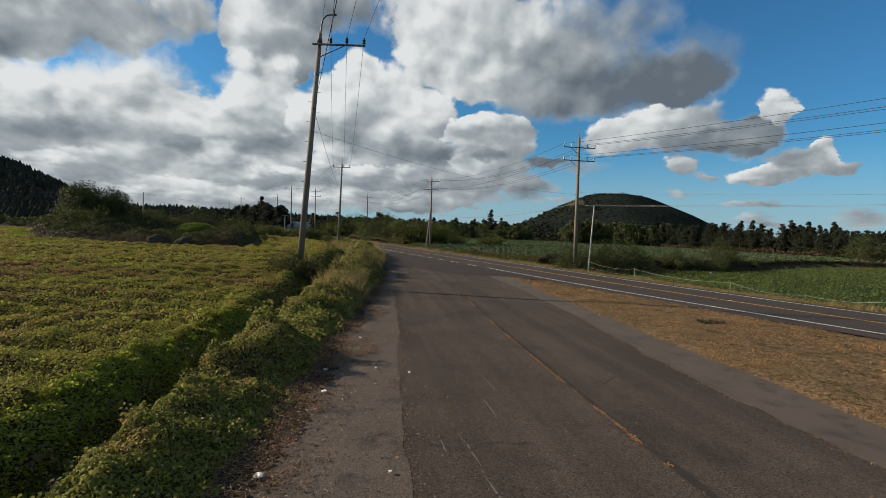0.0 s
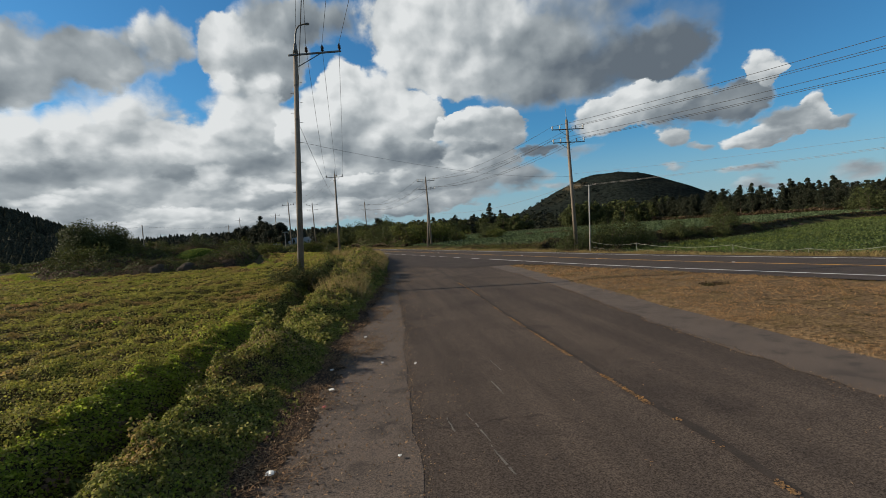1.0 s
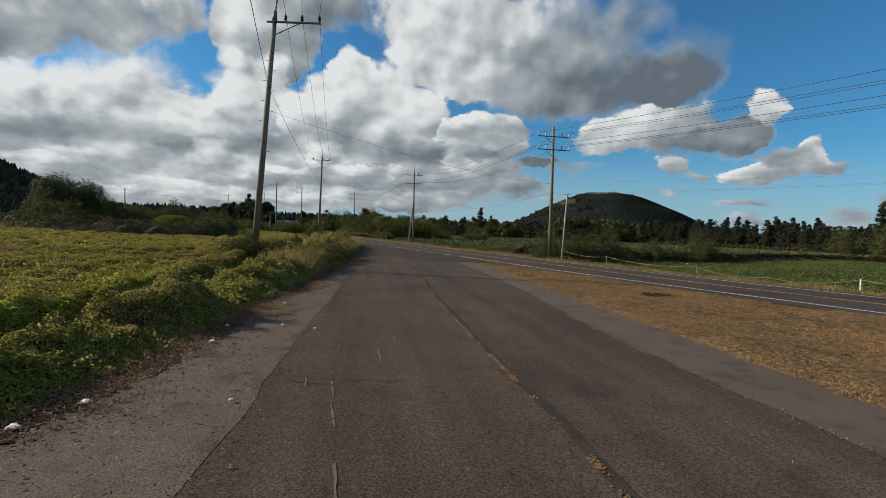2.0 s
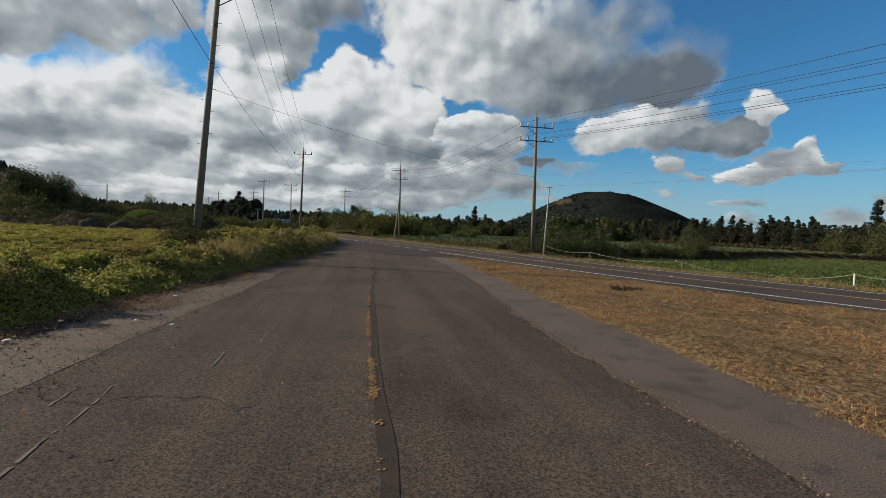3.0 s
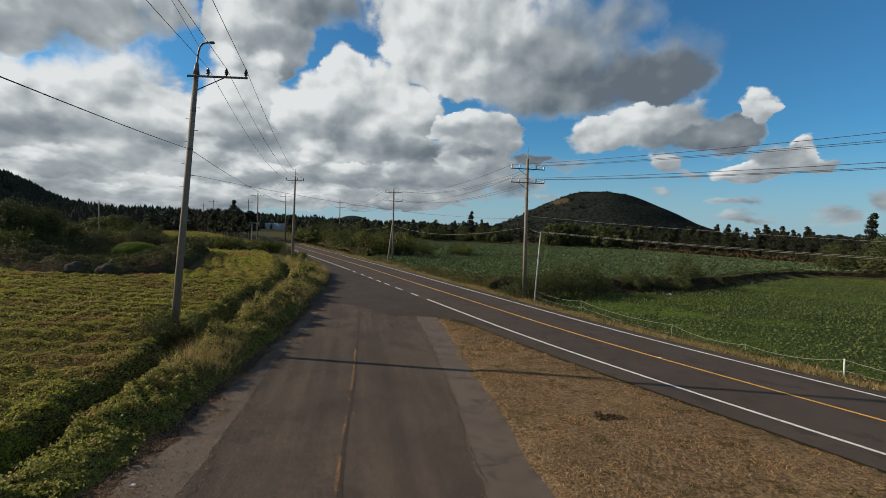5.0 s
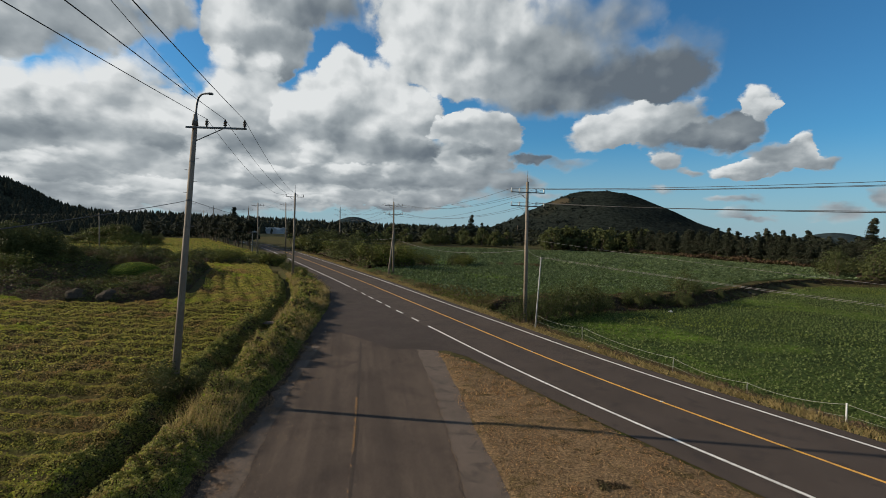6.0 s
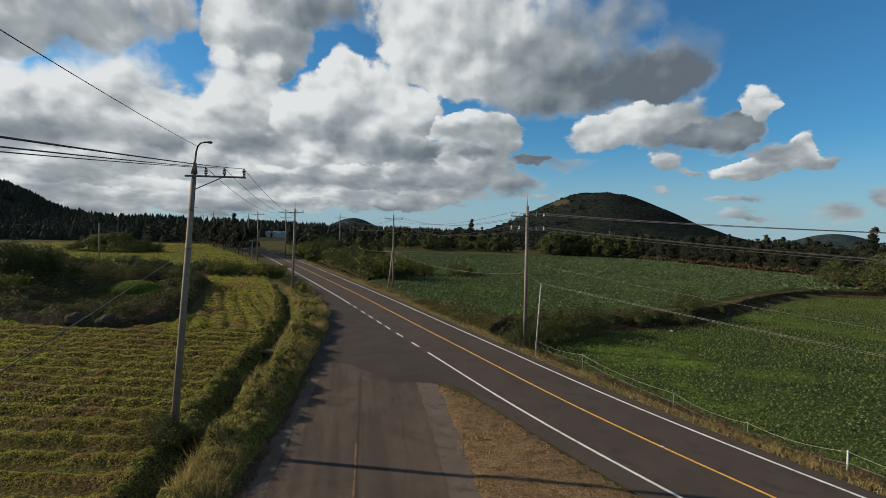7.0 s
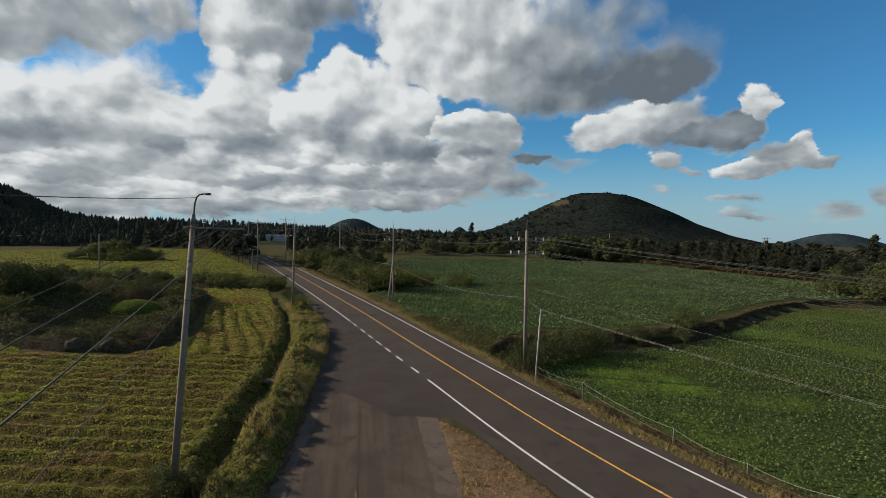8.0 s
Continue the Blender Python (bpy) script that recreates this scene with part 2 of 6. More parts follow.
def foliage(name, cols, patch=None, patch_scale=0.15, glow=0.28, rough=0.6, patch_lo=0.5, patch_hi=0.62, vary=0.6):
    """Leaves: each one its own tone, browner patches over metres, light through the blade."""
    m, t, b, pos = material(name, rough, 0.04)
    g = t.nodes.new("ShaderNodeNewGeometry")
    ramp = t.nodes.new("ShaderNodeValToRGB")
    els = ramp.color_ramp.elements
    while len(els) < len(cols):
        els.new(0.5)
    for i, c in enumerate(cols):
        els[i].position, els[i].color = i / (len(cols) - 1), (*c, 1)
    link(t, g.outputs["Random Per Island"], ramp.inputs[0])
    col = ramp.outputs[0]
    if patch:
        col = tint(t, smooth(t, noise_tex(t, pos, patch_scale, 6, 0.65), patch_lo, patch_hi, 0, 0.8), col, patch)
    col = tint(t, 0.5, col, tint(t, noise_tex(t, pos, 0.9, 3), (0.6, 0.6, 0.6), (1.4, 1.4, 1.4)), "MULTIPLY")
    wn = t.nodes.new("ShaderNodeTexWhiteNoise")
    wn.noise_dimensions = "1D"
    link(t, mth(t, "MULTIPLY", g.outputs["Random Per Island"], 91.7), wn.inputs["W"])
    col = tint(t, vary, col, tint(t, wn.outputs["Value"], (0.4, 0.4, 0.4), (1.65, 1.65, 1.65)), "MULTIPLY")
    link(t, col, b.inputs["Base Color"])
    tr = t.nodes.new("ShaderNodeBsdfTranslucent")
    link(t, col, tr.inputs[0])
    mix = t.nodes.new("ShaderNodeMixShader")
    mix.inputs[0].default_value = glow
    link(t, b.outputs[0], mix.inputs[1])
    link(t, tr.outputs[0], mix.inputs[2])
    link(t, mix.outputs[0], t.nodes["Material Output"].inputs[0])
    return m


M_GROUND = surface("dry_soil_and_weeds", (0.045, 0.045, 0.018), (0.07, 0.058, 0.028), 0.6, 14, c3=(0.035, 0.05, 0.014), spec=0.02)
M_SOIL = surface("field_soil", (0.052, 0.046, 0.016), (0.066, 0.052, 0.021), 1.5, 7, c3=(0.058, 0.066, 0.015), dist=0.10, relief=1.0, spec=0.02, grain=0.8)
M_GREENSOIL = surface("grassy_soil", (0.030, 0.048, 0.010), (0.050, 0.080, 0.012), 0.25, 9, c3=(0.080, 0.125, 0.014), dist=0.05, spot=0.35, spec=0.02, grain=0.6)
M_DARKSOIL = surface("shaded_crop_soil", (0.030, 0.045, 0.014), (0.042, 0.062, 0.017), 0.25, 5, c3=(0.072, 0.115, 0.016), dist=0.05, spot=0.3, spec=0.02, grain=0.7)
# Brown earth, deepened so the bank's shadow face is in the colour.
M_BANK = surface("shaded_bank_soil", (0.058, 0.040, 0.027), (0.038, 0.029, 0.020), 1.2, 6, relief=0.9, dist=0.12, spec=0.02, grain=0.7)
M_ASPHALT = surface("road_asphalt", (0.053, 0.042, 0.035), (0.062, 0.049, 0.041), 0.35, 100, 0.85, 0.06, 0.004, c3=(0.044, 0.036, 0.031), spot=3.0, spec=0.10, grain=0.55)
M_OLD = surface("worn_asphalt", (0.076, 0.060, 0.048), (0.062, 0.049, 0.040), 0.30, 60, 0.9, 0.08, 0.004, c3=(0.053, 0.042, 0.035), spot=1.6, spec=0.08, grain=0.85)
# tyre-polished bands along the lane
ot = M_OLD.node_tree
ob_ = ot.nodes["Principled BSDF"]
opos = ot.nodes.new("ShaderNodeNewGeometry").outputs["Position"]
turn = ot.nodes.new("ShaderNodeVectorRotate")
turn.rotation_type = "Z_AXIS"
turn.inputs["Angle"].default_value = -0.17
link(ot, opos, turn.inputs["Vector"])
bands = noise_tex(ot, vec(ot, "MULTIPLY", turn.outputs[0], (1.5, 0.07, 1.0)), 1.0, 4, 0.55)
link(ot, tint(ot, 0.7, ob_.inputs["Base Color"].links[0].from_socket, tint(ot, smooth(ot, bands, 0.32, 0.68), (0.74, 0.74, 0.76), (1.22, 1.20, 1.18)), "MULTIPLY"), ob_.inputs["Base Color"])
M_PATCH = surface("patched_asphalt", (0.046, 0.037, 0.033), (0.054, 0.044, 0.038), 0.5, 100, 0.88, 0.06, 0.004, c3=(0.041, 0.034, 0.029), spec=0.08, grain=0.55)
M_SHOULDER = surface("gritty_concrete", (0.096, 0.073, 0.057), (0.078, 0.060, 0.047), 0.8, 60, 0.92, 0.10, 0.004, c3=(0.052, 0.040, 0.032), spot=2.0, grain=0.85)
M_DIRT = surface("dark_mould_and_core", (0.046, 0.034, 0.025), (0.068, 0.050, 0.037), 2.5, 30, 0.95, 1.0, 0.03, c3=(0.030, 0.024, 0.018), spec=0.02, grain=0.7)
M_SEAM = surface("bitumen_seam", (0.040, 0.033, 0.028), (0.052, 0.042, 0.035), 3, 60, 0.85, 0.3, 0.006, spec=0.08)
M_RUST = surface("faded_yellow_paint", (0.28, 0.15, 0.045), (0.13, 0.082, 0.047), 4, 40, 0.85, 0.2, 0.006, c3=(0.09, 0.07, 0.055), spot=1.5, grain=0.7)
M_WHITE = surface("white_road_paint", (0.62, 0.61, 0.58), (0.50, 0.49, 0.46), 1.5, 80, 0.75, 0.2, 0.004, c3=(0.34, 0.32, 0.30), spot=4)
M_WORNWHITE = surface("worn_white_paint", (0.13, 0.115, 0.10), (0.085, 0.075, 0.066), 5, 60, 0.85, 0.2, 0.004)
M_YELLOW = surface("yellow_road_paint", (0.62, 0.33, 0.05), (0.52, 0.27, 0.045), 1.5, 80, 0.75, 0.2, 0.004, c3=(0.34, 0.2, 0.06), spot=4)
M_CONCRETE = surface("pole_concrete", (0.175, 0.145, 0.112), (0.215, 0.178, 0.138), 1.2, 50, 0.85, 0.25, 0.006, c3=(0.165, 0.137, 0.108), spot=2)
M_METAL = surface("galvanised_steel", (0.17, 0.17, 0.165), (0.12, 0.12, 0.118), 6, 90, 0.6, 0.1, 0.002, metal=0.3, spec=0.3)
M_DARKMETAL = surface("weathered_steel", (0.10, 0.10, 0.10), (0.15, 0.14, 0.13), 6, 90, 0.6, 0.1, 0.002, metal=0.4)
M_PORCELAIN = surface("brown_porcelain", (0.035, 0.025, 0.02), (0.05, 0.035, 0.03), 8, 90, 0.25, 0.05, 0.001, spec=0.5)
M_WIRE = surface("black_cable", (0.02, 0.02, 0.02), (0.03, 0.03, 0.03), 3, 40, 0.6, 0.0, 0.001)
M_PALEWIRE = surface("aluminium_cable", (0.2, 0.19, 0.18), (0.15, 0.145, 0.14), 3, 40, 0.5, 0.0, 0.001, metal=0.3)
M_ROCK = surface("basalt", (0.048, 0.041, 0.033), (0.072, 0.061, 0.048), 2.5, 25, 0.95, 0.6, 0.04, c3=(0.04, 0.045, 0.022), spec=0.02)
M_BARK = surface("bark", (0.07, 0.05, 0.035), (0.11, 0.085, 0.06), 2.5, 30, 0.95, 0.8, 0.04)
M_PALESTEEL = surface("pale_painted_steel", (0.36, 0.35, 0.33), (0.28, 0.27, 0.25), 3, 60, 0.6, 0.1, 0.002)
M_WHITEPLASTIC = surface("white_plastic", (0.72, 0.72, 0.70), (0.6, 0.6, 0.58), 4, 60, 0.5, 0.05, 0.002)
M_REDPLASTIC = surface("faded_red_plastic", (0.45, 0.12, 0.09), (0.35, 0.1, 0.08), 4, 60, 0.5, 0.05, 0.002)
M_ROPE = surface("pale_net_rope", (0.24, 0.25, 0.20), (0.18, 0.19, 0.15), 5, 60, 0.8, 0.1, 0.002)
M_FILM = surface("greenhouse_film", (0.36, 0.38, 0.39), (0.28, 0.30, 0.31), 0.3, 4, 0.5, 0.05, 0.02)
# Cloud shade and a little blue haze are put into the hill's colour.
M_HILL = surface("cloud_shaded_hill", (0.012, 0.0155, 0.014), (0.016, 0.020, 0.017), 0.02, 0.16, 0.95, 0.6, 4.0, c3=(0.022, 0.024, 0.018), spot=0.5, spec=0.0, grain=0.6)
# Blue air haze is mixed into the far hills' base colour.
M_FARHILL = surface("hazed_distant_hill", (0.024, 0.036, 0.040), (0.030, 0.042, 0.046), 0.01, 0.1, 0.95, 0.3, 4.0, spec=0.0)
# Paler than the woods themselves: haze over the ridge painted into the colour.
M_RIDGE = surface("hazed_wooded_ridge", (0.034, 0.040, 0.028), (0.042, 0.048, 0.033), 0.05, 0.5, 0.95, 0.8, 2.0, spec=0.0)
ht = M_HILL.node_tree
hb = ht.nodes["Principled BSDF"]
hpos = ht.nodes.new("ShaderNodeNewGeometry").outputs["Position"]
hd = vec(ht, "LENGTH", vec(ht, "MULTIPLY", vec(ht, "SUBTRACT", hpos, (252.0, 1050.0, 78.0)), (1 / 34, 1 / 34, 1 / 14)))
brow = mth(ht, "ADD", mth(ht, "SUBTRACT", 1.0, hd), mth(ht, "MULTIPLY", mth(ht, "SUBTRACT", noise_tex(ht, hpos, 0.06, 5, 0.6), 0.5), 1.6))
link(ht, tint(ht, smooth(ht, brow, 0.1, 0.5), hb.inputs["Base Color"].links[0].from_socket, (0.062, 0.052, 0.034)), hb.inputs["Base Color"])
M_CROP = foliage("crop_leaf", [(0.190, 0.195, 0.034), (0.265, 0.255, 0.052), (0.205, 0.208, 0.040), (0.29, 0.225, 0.072)], (0.24, 0.14, 0.066), 0.35, 0.45, patch_lo=0.48, patch_hi=0.64, vary=0.6)
M_RADISH = foliage("broad_crop_leaf", [(0.086, 0.112, 0.036), (0.108, 0.134, 0.046), (0.094, 0.120, 0.040), (0.130, 0.152, 0.062)], (0.125, 0.150, 0.028), 0.05, 0.24, 0.6, vary=0.5)
M_FARCROP = foliage("distant_crop_leaf", [(0.060, 0.085, 0.038), (0.085, 0.115, 0.052), (0.11, 0.14, 0.075)], None, 0.05, 0.15, 0.5, vary=0.6)
M_VINE = foliage("vine_leaf", [(0.16, 0.170, 0.038), (0.23, 0.230, 0.058), (0.185, 0.190, 0.048), (0.32, 0.28, 0.11)], (0.27, 0.18, 0.075), 0.8, glow=0.45, patch_lo=0.52, patch_hi=0.62)
M_WEED = foliage("bright_weed", [(0.18, 0.235, 0.026), (0.24, 0.295, 0.032), (0.19, 0.24, 0.03), (0.28, 0.29, 0.055)], None, glow=0.5)
M_DRY = foliage("dry_grass", [(0.28, 0.162, 0.075), (0.37, 0.232, 0.112), (0.17, 0.102, 0.050), (0.32, 0.192, 0.092)], (0.16, 0.125, 0.06), 0.45, 0.16, 0.9, patch_lo=0.50, patch_hi=0.60, vary=0.6)
M_STRAW = foliage("seed_grass", [(0.24, 0.18, 0.075), (0.33, 0.25, 0.115), (0.15, 0.14, 0.048)], None, 0.3, 0.35, 0.8)
M_LITTER = foliage("dead_leaves", [(0.16, 0.098, 0.058), (0.26, 0.165, 0.09), (0.10, 0.066, 0.044), (0.36, 0.26, 0.155)], None, 0.3, 0.1, 0.9)
M_TREE = foliage("tree_leaf", [(0.046, 0.056, 0.021), (0.060, 0.071, 0.026), (0.052, 0.062, 0.024), (0.090, 0.096, 0.037)], None, 0.1, 0.2, vary=0.45)
# The hill trees' leaf colours carry the same cloud shade and haze.
M_HILLTREE = foliage("cloud_shaded_canopy", [(0.015, 0.020, 0.017), (0.019, 0.025, 0.019), (0.017, 0.022, 0.018)], None, 0.1, 0.05, 0.95, vary=0.25)
# Needle tones lifted so that distance haze sits in the colour.
M_PINE = foliage("hazed_pine_needles", [(0.026, 0.030, 0.020), (0.030, 0.035, 0.022), (0.034, 0.038, 0.024)], None, 0.1, 0.08, vary=0.2)
# Crown colours lightened in place of air haze before the ridge.
M_FOREST = surface("hazed_ridge_canopy", (0.032, 0.035, 0.026), (0.040, 0.043, 0.031), 0.08, 1.2, 0.95, 0.8, 0.6, spec=0.0, grain=0.8)
M_SHRUB = foliage("shrub_leaf", [(0.062, 0.074, 0.017), (0.088, 0.100, 0.023), (0.070, 0.082, 0.020), (0.135, 0.14, 0.042)], (0.075, 0.06, 0.026), 0.3, 0.16)
M_BROWN = foliage("dead_brush", [(0.078, 0.053, 0.034), (0.12, 0.082, 0.052), (0.052, 0.038, 0.026)], (0.07, 0.065, 0.026), 0.4, 0.14, 0.9)
M_MOUNDGRASS = foliage("mown_grass", [(0.12, 0.15, 0.026), (0.16, 0.18, 0.034)], None, 0.3, 0.3)


# ---- shape helpers ----
RNG = np.random.default_rng(7)


def obj(name, verts, faces, mat, parent=None, label="", smooth_faces=False):
    me = bpy.data.meshes.new(name)
    verts = np.asarray(verts, dtype=np.float32)
    if isinstance(faces, np.ndarray):
        k = faces.shape[1]
        me.vertices.add(len(verts))
        me.vertices.foreach_set("co", verts.ravel())
        me.loops.add(faces.size)
        me.loops.foreach_set("vertex_index", faces.astype(np.int32).ravel())
        me.polygons.add(len(faces))
        me.polygons.foreach_set("loop_start", np.arange(0, faces.size, k, dtype=np.int32))
        me.polygons.foreach_set("loop_total", np.full(len(faces), k, dtype=np.int32))
        me.update(calc_edges=True)
    else:
        me.from_pydata(verts.tolist(), [], faces)
        me.update()
    if smooth_faces:
        me.polygons.foreach_set("use_smooth", np.ones(len(me.polygons), dtype=bool))
    me.materials.append(mat)
    ob = new(name, me)
    if parent:
        ob.parent = parent
    if label:
        ob["label"] = label
    return ob


def part(name, bm, mat, parent, label="", smooth_faces=False):
    me = bpy.data.meshes.new(name)
    bm.to_mesh(me)
    bm.free()
    if smooth_faces:
        me.polygons.foreach_set("use_smooth", np.ones(len(me.polygons), dtype=bool))
    me.materials.append(mat)
    ob = new(name, me)
    ob.parent = parent
    if label:
        ob["label"] = label
    return ob


def thing(name, at, label, category, group="", kind=""):
    e = new(name)
    e.empty_display_size = 0.2
    e.location = at
    return tagged(e, label, category, group, kind)


def tube(bm, a, b, r1, r2, n=12, caps=True):
    """A tapered round bar from a to b."""
    a, b = Vector(a), Vector(b)
    q = (b - a).to_track_quat("Z", "Y")
    rings = []
    for p, r in ((a, r1), (b, r2)):
        rings.append([bm.verts.new(p + q @ Vector((r * math.cos(2 * math.pi * i / n), r * math.sin(2 * math.pi * i / n), 0))) for i in range(n)])
    for i in range(n):
        bm.faces.new((rings[0][i], rings[0][(i + 1) % n], rings[1][(i + 1) % n], rings[1][i]))
    if caps:
        bm.faces.new(rings[1])
        bm.faces.new(rings[0][::-1])
    return bm


def box(bm, centre, size, rot=None):
    m = Matrix.Translation(centre) @ (rot or Matrix.Identity(4)) @ Matrix.Diagonal((*size, 1))
    bmesh.ops.create_cube(bm, size=1, matrix=m)
    return bm


def pipe(points, r, n=6):
    """Verts and quads of a bent pipe through points."""
    pts = [Vector(p) for p in points]
    vs, fs = [], []
    for i, p in enumerate(pts):
        d = (pts[min(i + 1, len(pts) - 1)] - pts[max(i - 1, 0)]).normalized()
        q = d.to_track_quat("Z", "Y")
        for k in range(n):
            a = 2 * math.pi * k / n
            vs.append(p + q @ Vector((r * math.cos(a), r * math.sin(a), 0)))
    for i in range(len(pts) - 1):
        for k in range(n):
            fs.append((i * n + k, i * n + (k + 1) % n, (i + 1) * n + (k + 1) % n, (i + 1) * n + k))
    return [tuple(v) for v in vs], fs


def unit(v):
    return v / (np.linalg.norm(v, axis=1, keepdims=True) + 1e-9)


def leaves(centres, size, upright=1.0, spread=0.8, slim=0.6):
    """A four-cornered, slightly folded blade at every centre."""
    n = len(centres)
    nor = unit(RNG.normal(size=(n, 3)) * spread + np.array([0, 0, upright]))
    a = unit(np.cross(nor, RNG.normal(size=(n, 3))))
    b = np.cross(nor, a)
    s = np.asarray(size).reshape(-1, 1) * RNG.uniform(0.6, 1.35, (n, 1))
    fold = nor * s * 0.18
    v = np.stack([centres - a * s, centres - b * s * slim + fold, centres + a * s, centres + b * s * slim + fold], axis=1).reshape(-1, 3)
    return v, np.arange(4 * n).reshape(n, 4)


def facing(c, nor, size, slim=0.7):
    """Leaves that look the way nor points."""
    n = len(c)
    nor = unit(nor)
    a = unit(np.cross(nor, RNG.normal(size=(n, 3))))
    b = np.cross(nor, a)
    s = np.broadcast_to(np.asarray(size, dtype=float), (n,))[:, None] * RNG.uniform(0.6, 1.35, (n, 1))
    fold = nor * s * 0.15
    v = np.stack([c - a * s, c - b * s * slim + fold, c + a * s, c + b * s * slim + fold], axis=1).reshape(-1, 3)
    return v, np.arange(4 * n).reshape(n, 4)


def blades(bases, height, width, lean=0.5, bow=0.0):
    """Thin grass blades, three-cornered."""
    n = len(bases)
    ang = RNG.uniform(0, 2 * math.pi, n)
    side = np.stack([np.cos(ang), np.sin(ang), np.zeros(n)], 1)
    h = np.asarray(height).reshape(-1, 1) * RNG.uniform(0.5, 1.4, (n, 1))
    tip = bases + np.concatenate([RNG.normal(size=(n, 2)) * lean, np.ones((n, 1))], 1) * h
    v = np.stack([bases - side * width, bases + side * width, tip], axis=1).reshape(-1, 3)
    return v, np.arange(3 * n).reshape(n, 3)


def lerp(pairs, v):
    k = np.array(pairs, dtype=float)
    return np.interp(v, k[:, 0], k[:, 1])


def inside(poly, x, y):
    out = np.zeros(np.shape(x), dtype=bool)
    for (x1, y1), (x2, y2) in zip(poly, poly[1:] + poly[:1]):
        if y1 != y2:
            out ^= ((y1 > y) != (y2 > y)) & (x < (x2 - x1) * (y - y1) / (y2 - y1) + x1)
    return out


def scatter(poly, per_m2):
    p = np.array(poly)
    lo, hi = p.min(0), p.max(0)
    n = int((hi - lo).prod() * per_m2)
    q = RNG.uniform(lo, hi, (n, 2))
    return q[inside(poly, q[:, 0], q[:, 1])]


def ripple(x, y, f, seed=0.0):
    """Cheap smooth unevenness, about -1 to 1."""
    return (np.sin(x * f + 1.3 * np.sin(y * f * 0.7 + seed)) + np.sin(y * f * 1.1 + 1.7 * np.sin(x * f * 0.6 + 2 * seed))) / 2


# ---- the plan ----
ROAD = [(-60, 63), (-20, 39), (0, 27.2), (10, 21.2), (17, 17.0), (21, 14.6), (25.3, 12.1), (31.7, 9.0), (37.6, 6.5), (47.3, 2.0), (65.6, -6.2), (93, -19.2), (135, -39.5), (165, -55), (200, -76), (260, -118), (330, -175)]
FOOT = [(-60, -1.6), (0, -2.0), (5, -2.2), (10, -2.6), (16, -3.1), (24, -3.7), (28, -4.1), (35, -5.0), (46, -6.4), (55, -8.4), (63, -11.2), (72, -15.3), (90, -24.6), (130, -44), (200, -83)]
DITCH = [(-60, -3.9), (0, -3.55), (5, -3.95), (7.7, -4.35), (10, -4.65), (12, -4.9), (15, -5.3), (23, -6.2), (30, -7.4), (36, -8.2), (50, -11.2), (62, -15.2), (72, -19.5), (90, -28.5)]
TIP_Y = 31.5
GRASS_L = [(-60, 13), (-20, 8.8), (4, 6.8), (7.5, 6.38), (10, 6.05), (13.3, 5.52), (17, 5.06), (21.6, 4.42), (26.5, 3.9), (31.5, 3.1)]
ROAD_L, ROAD_R = -4.25, 3.75
_ys = np.arange(-60, 331, 1.0)
_cx = lerp(ROAD, _ys)
for _ in range(30):
    _cx[1:-1] = (_cx[:-2] + 2 * _cx[1:-1] + _cx[2:]) / 4


def centre_x(y):
    return np.interp(y, _ys, _cx)


def slope(y):
    return np.interp(y, _ys, np.gradient(_cx))


def lateral(x, y):
    """Metres to the right of the main road's centre line."""
    return (x - centre_x(y)) / np.sqrt(1 + slope(y) ** 2)


def beside(y, o):
    """The place o metres to the right of the centre line where it passes y."""
    s = slope(y)
    n = np.sqrt(1 + s ** 2)
    return centre_x(y) + o / n, y - o * s / n


def step(v, a, b):
    t = np.clip((v - a) / (b - a), 0, 1)
    return t * t * (3 - 2 * t)


TERRACE = [(8, 47), (14, 52), (22, 53.5), (32, 58.5), (41, 66), (50, 74.5), (60, 83), (70, 89), (90, 92)]


def level(x, y):
    """Height of the land."""
    d = lateral(x, y)
    z = -0.06 + 0.0 * x
    foot, dit = lerp(FOOT, y), lerp(DITCH, y)
    left = step(foot - x, 0.0, 0.7)
    z = z + left * (0.14 + 0.16 * step(y, 12, 24) - 0.07 * step(dit - x, -0.5, 0.6))
    z = z + 0.16 * np.exp(-((x - dit + 0.85) / 0.45) ** 2) * (y < 40)
    z = z - 0.6 * np.exp(-((x - dit) / 0.27) ** 2) * (y < 75) * left
    z = z + 0.16 * step(dit - x, 0.4, 1.4) * (y < 110)
    # the bank and the lower field beyond the main road
    near = step(d, ROAD_R + 0.8, ROAD_R + 2.2)
    upper = np.clip((y - lerp([(a, b) for a, b in TERRACE], x)) / 0.8, 0, 1)
    z = z - near * 0.5 * (1 - upper) + near * upper * 0.35
    z = z + near * 0.16 * np.exp(-((y - lerp(TERRACE, x)) / 1.0) ** 2) * (x < 75)
    z = z - 0.5 * np.exp(-((d - ROAD_R - 2.35) / 0.45) ** 2) * (y < 42)
    # grass island
    isl = step(-d + ROAD_L, 0.0, 0.6) * step(x - lerp(GRASS_L, y), 0.0, 0.6) * (y < TIP_Y)
    z = z + isl * (0.10 + 0.05 * ripple(x, y, 0.9))
    # overgrown rise on the left
    z = z + 0.9 * np.exp(-(((x + 36) / 12.5) ** 4 + ((y - 60) / 12) ** 4))
    far = np.hypot(x, y)
    z = z - 22 * step(far, 900, 4200)
    return z


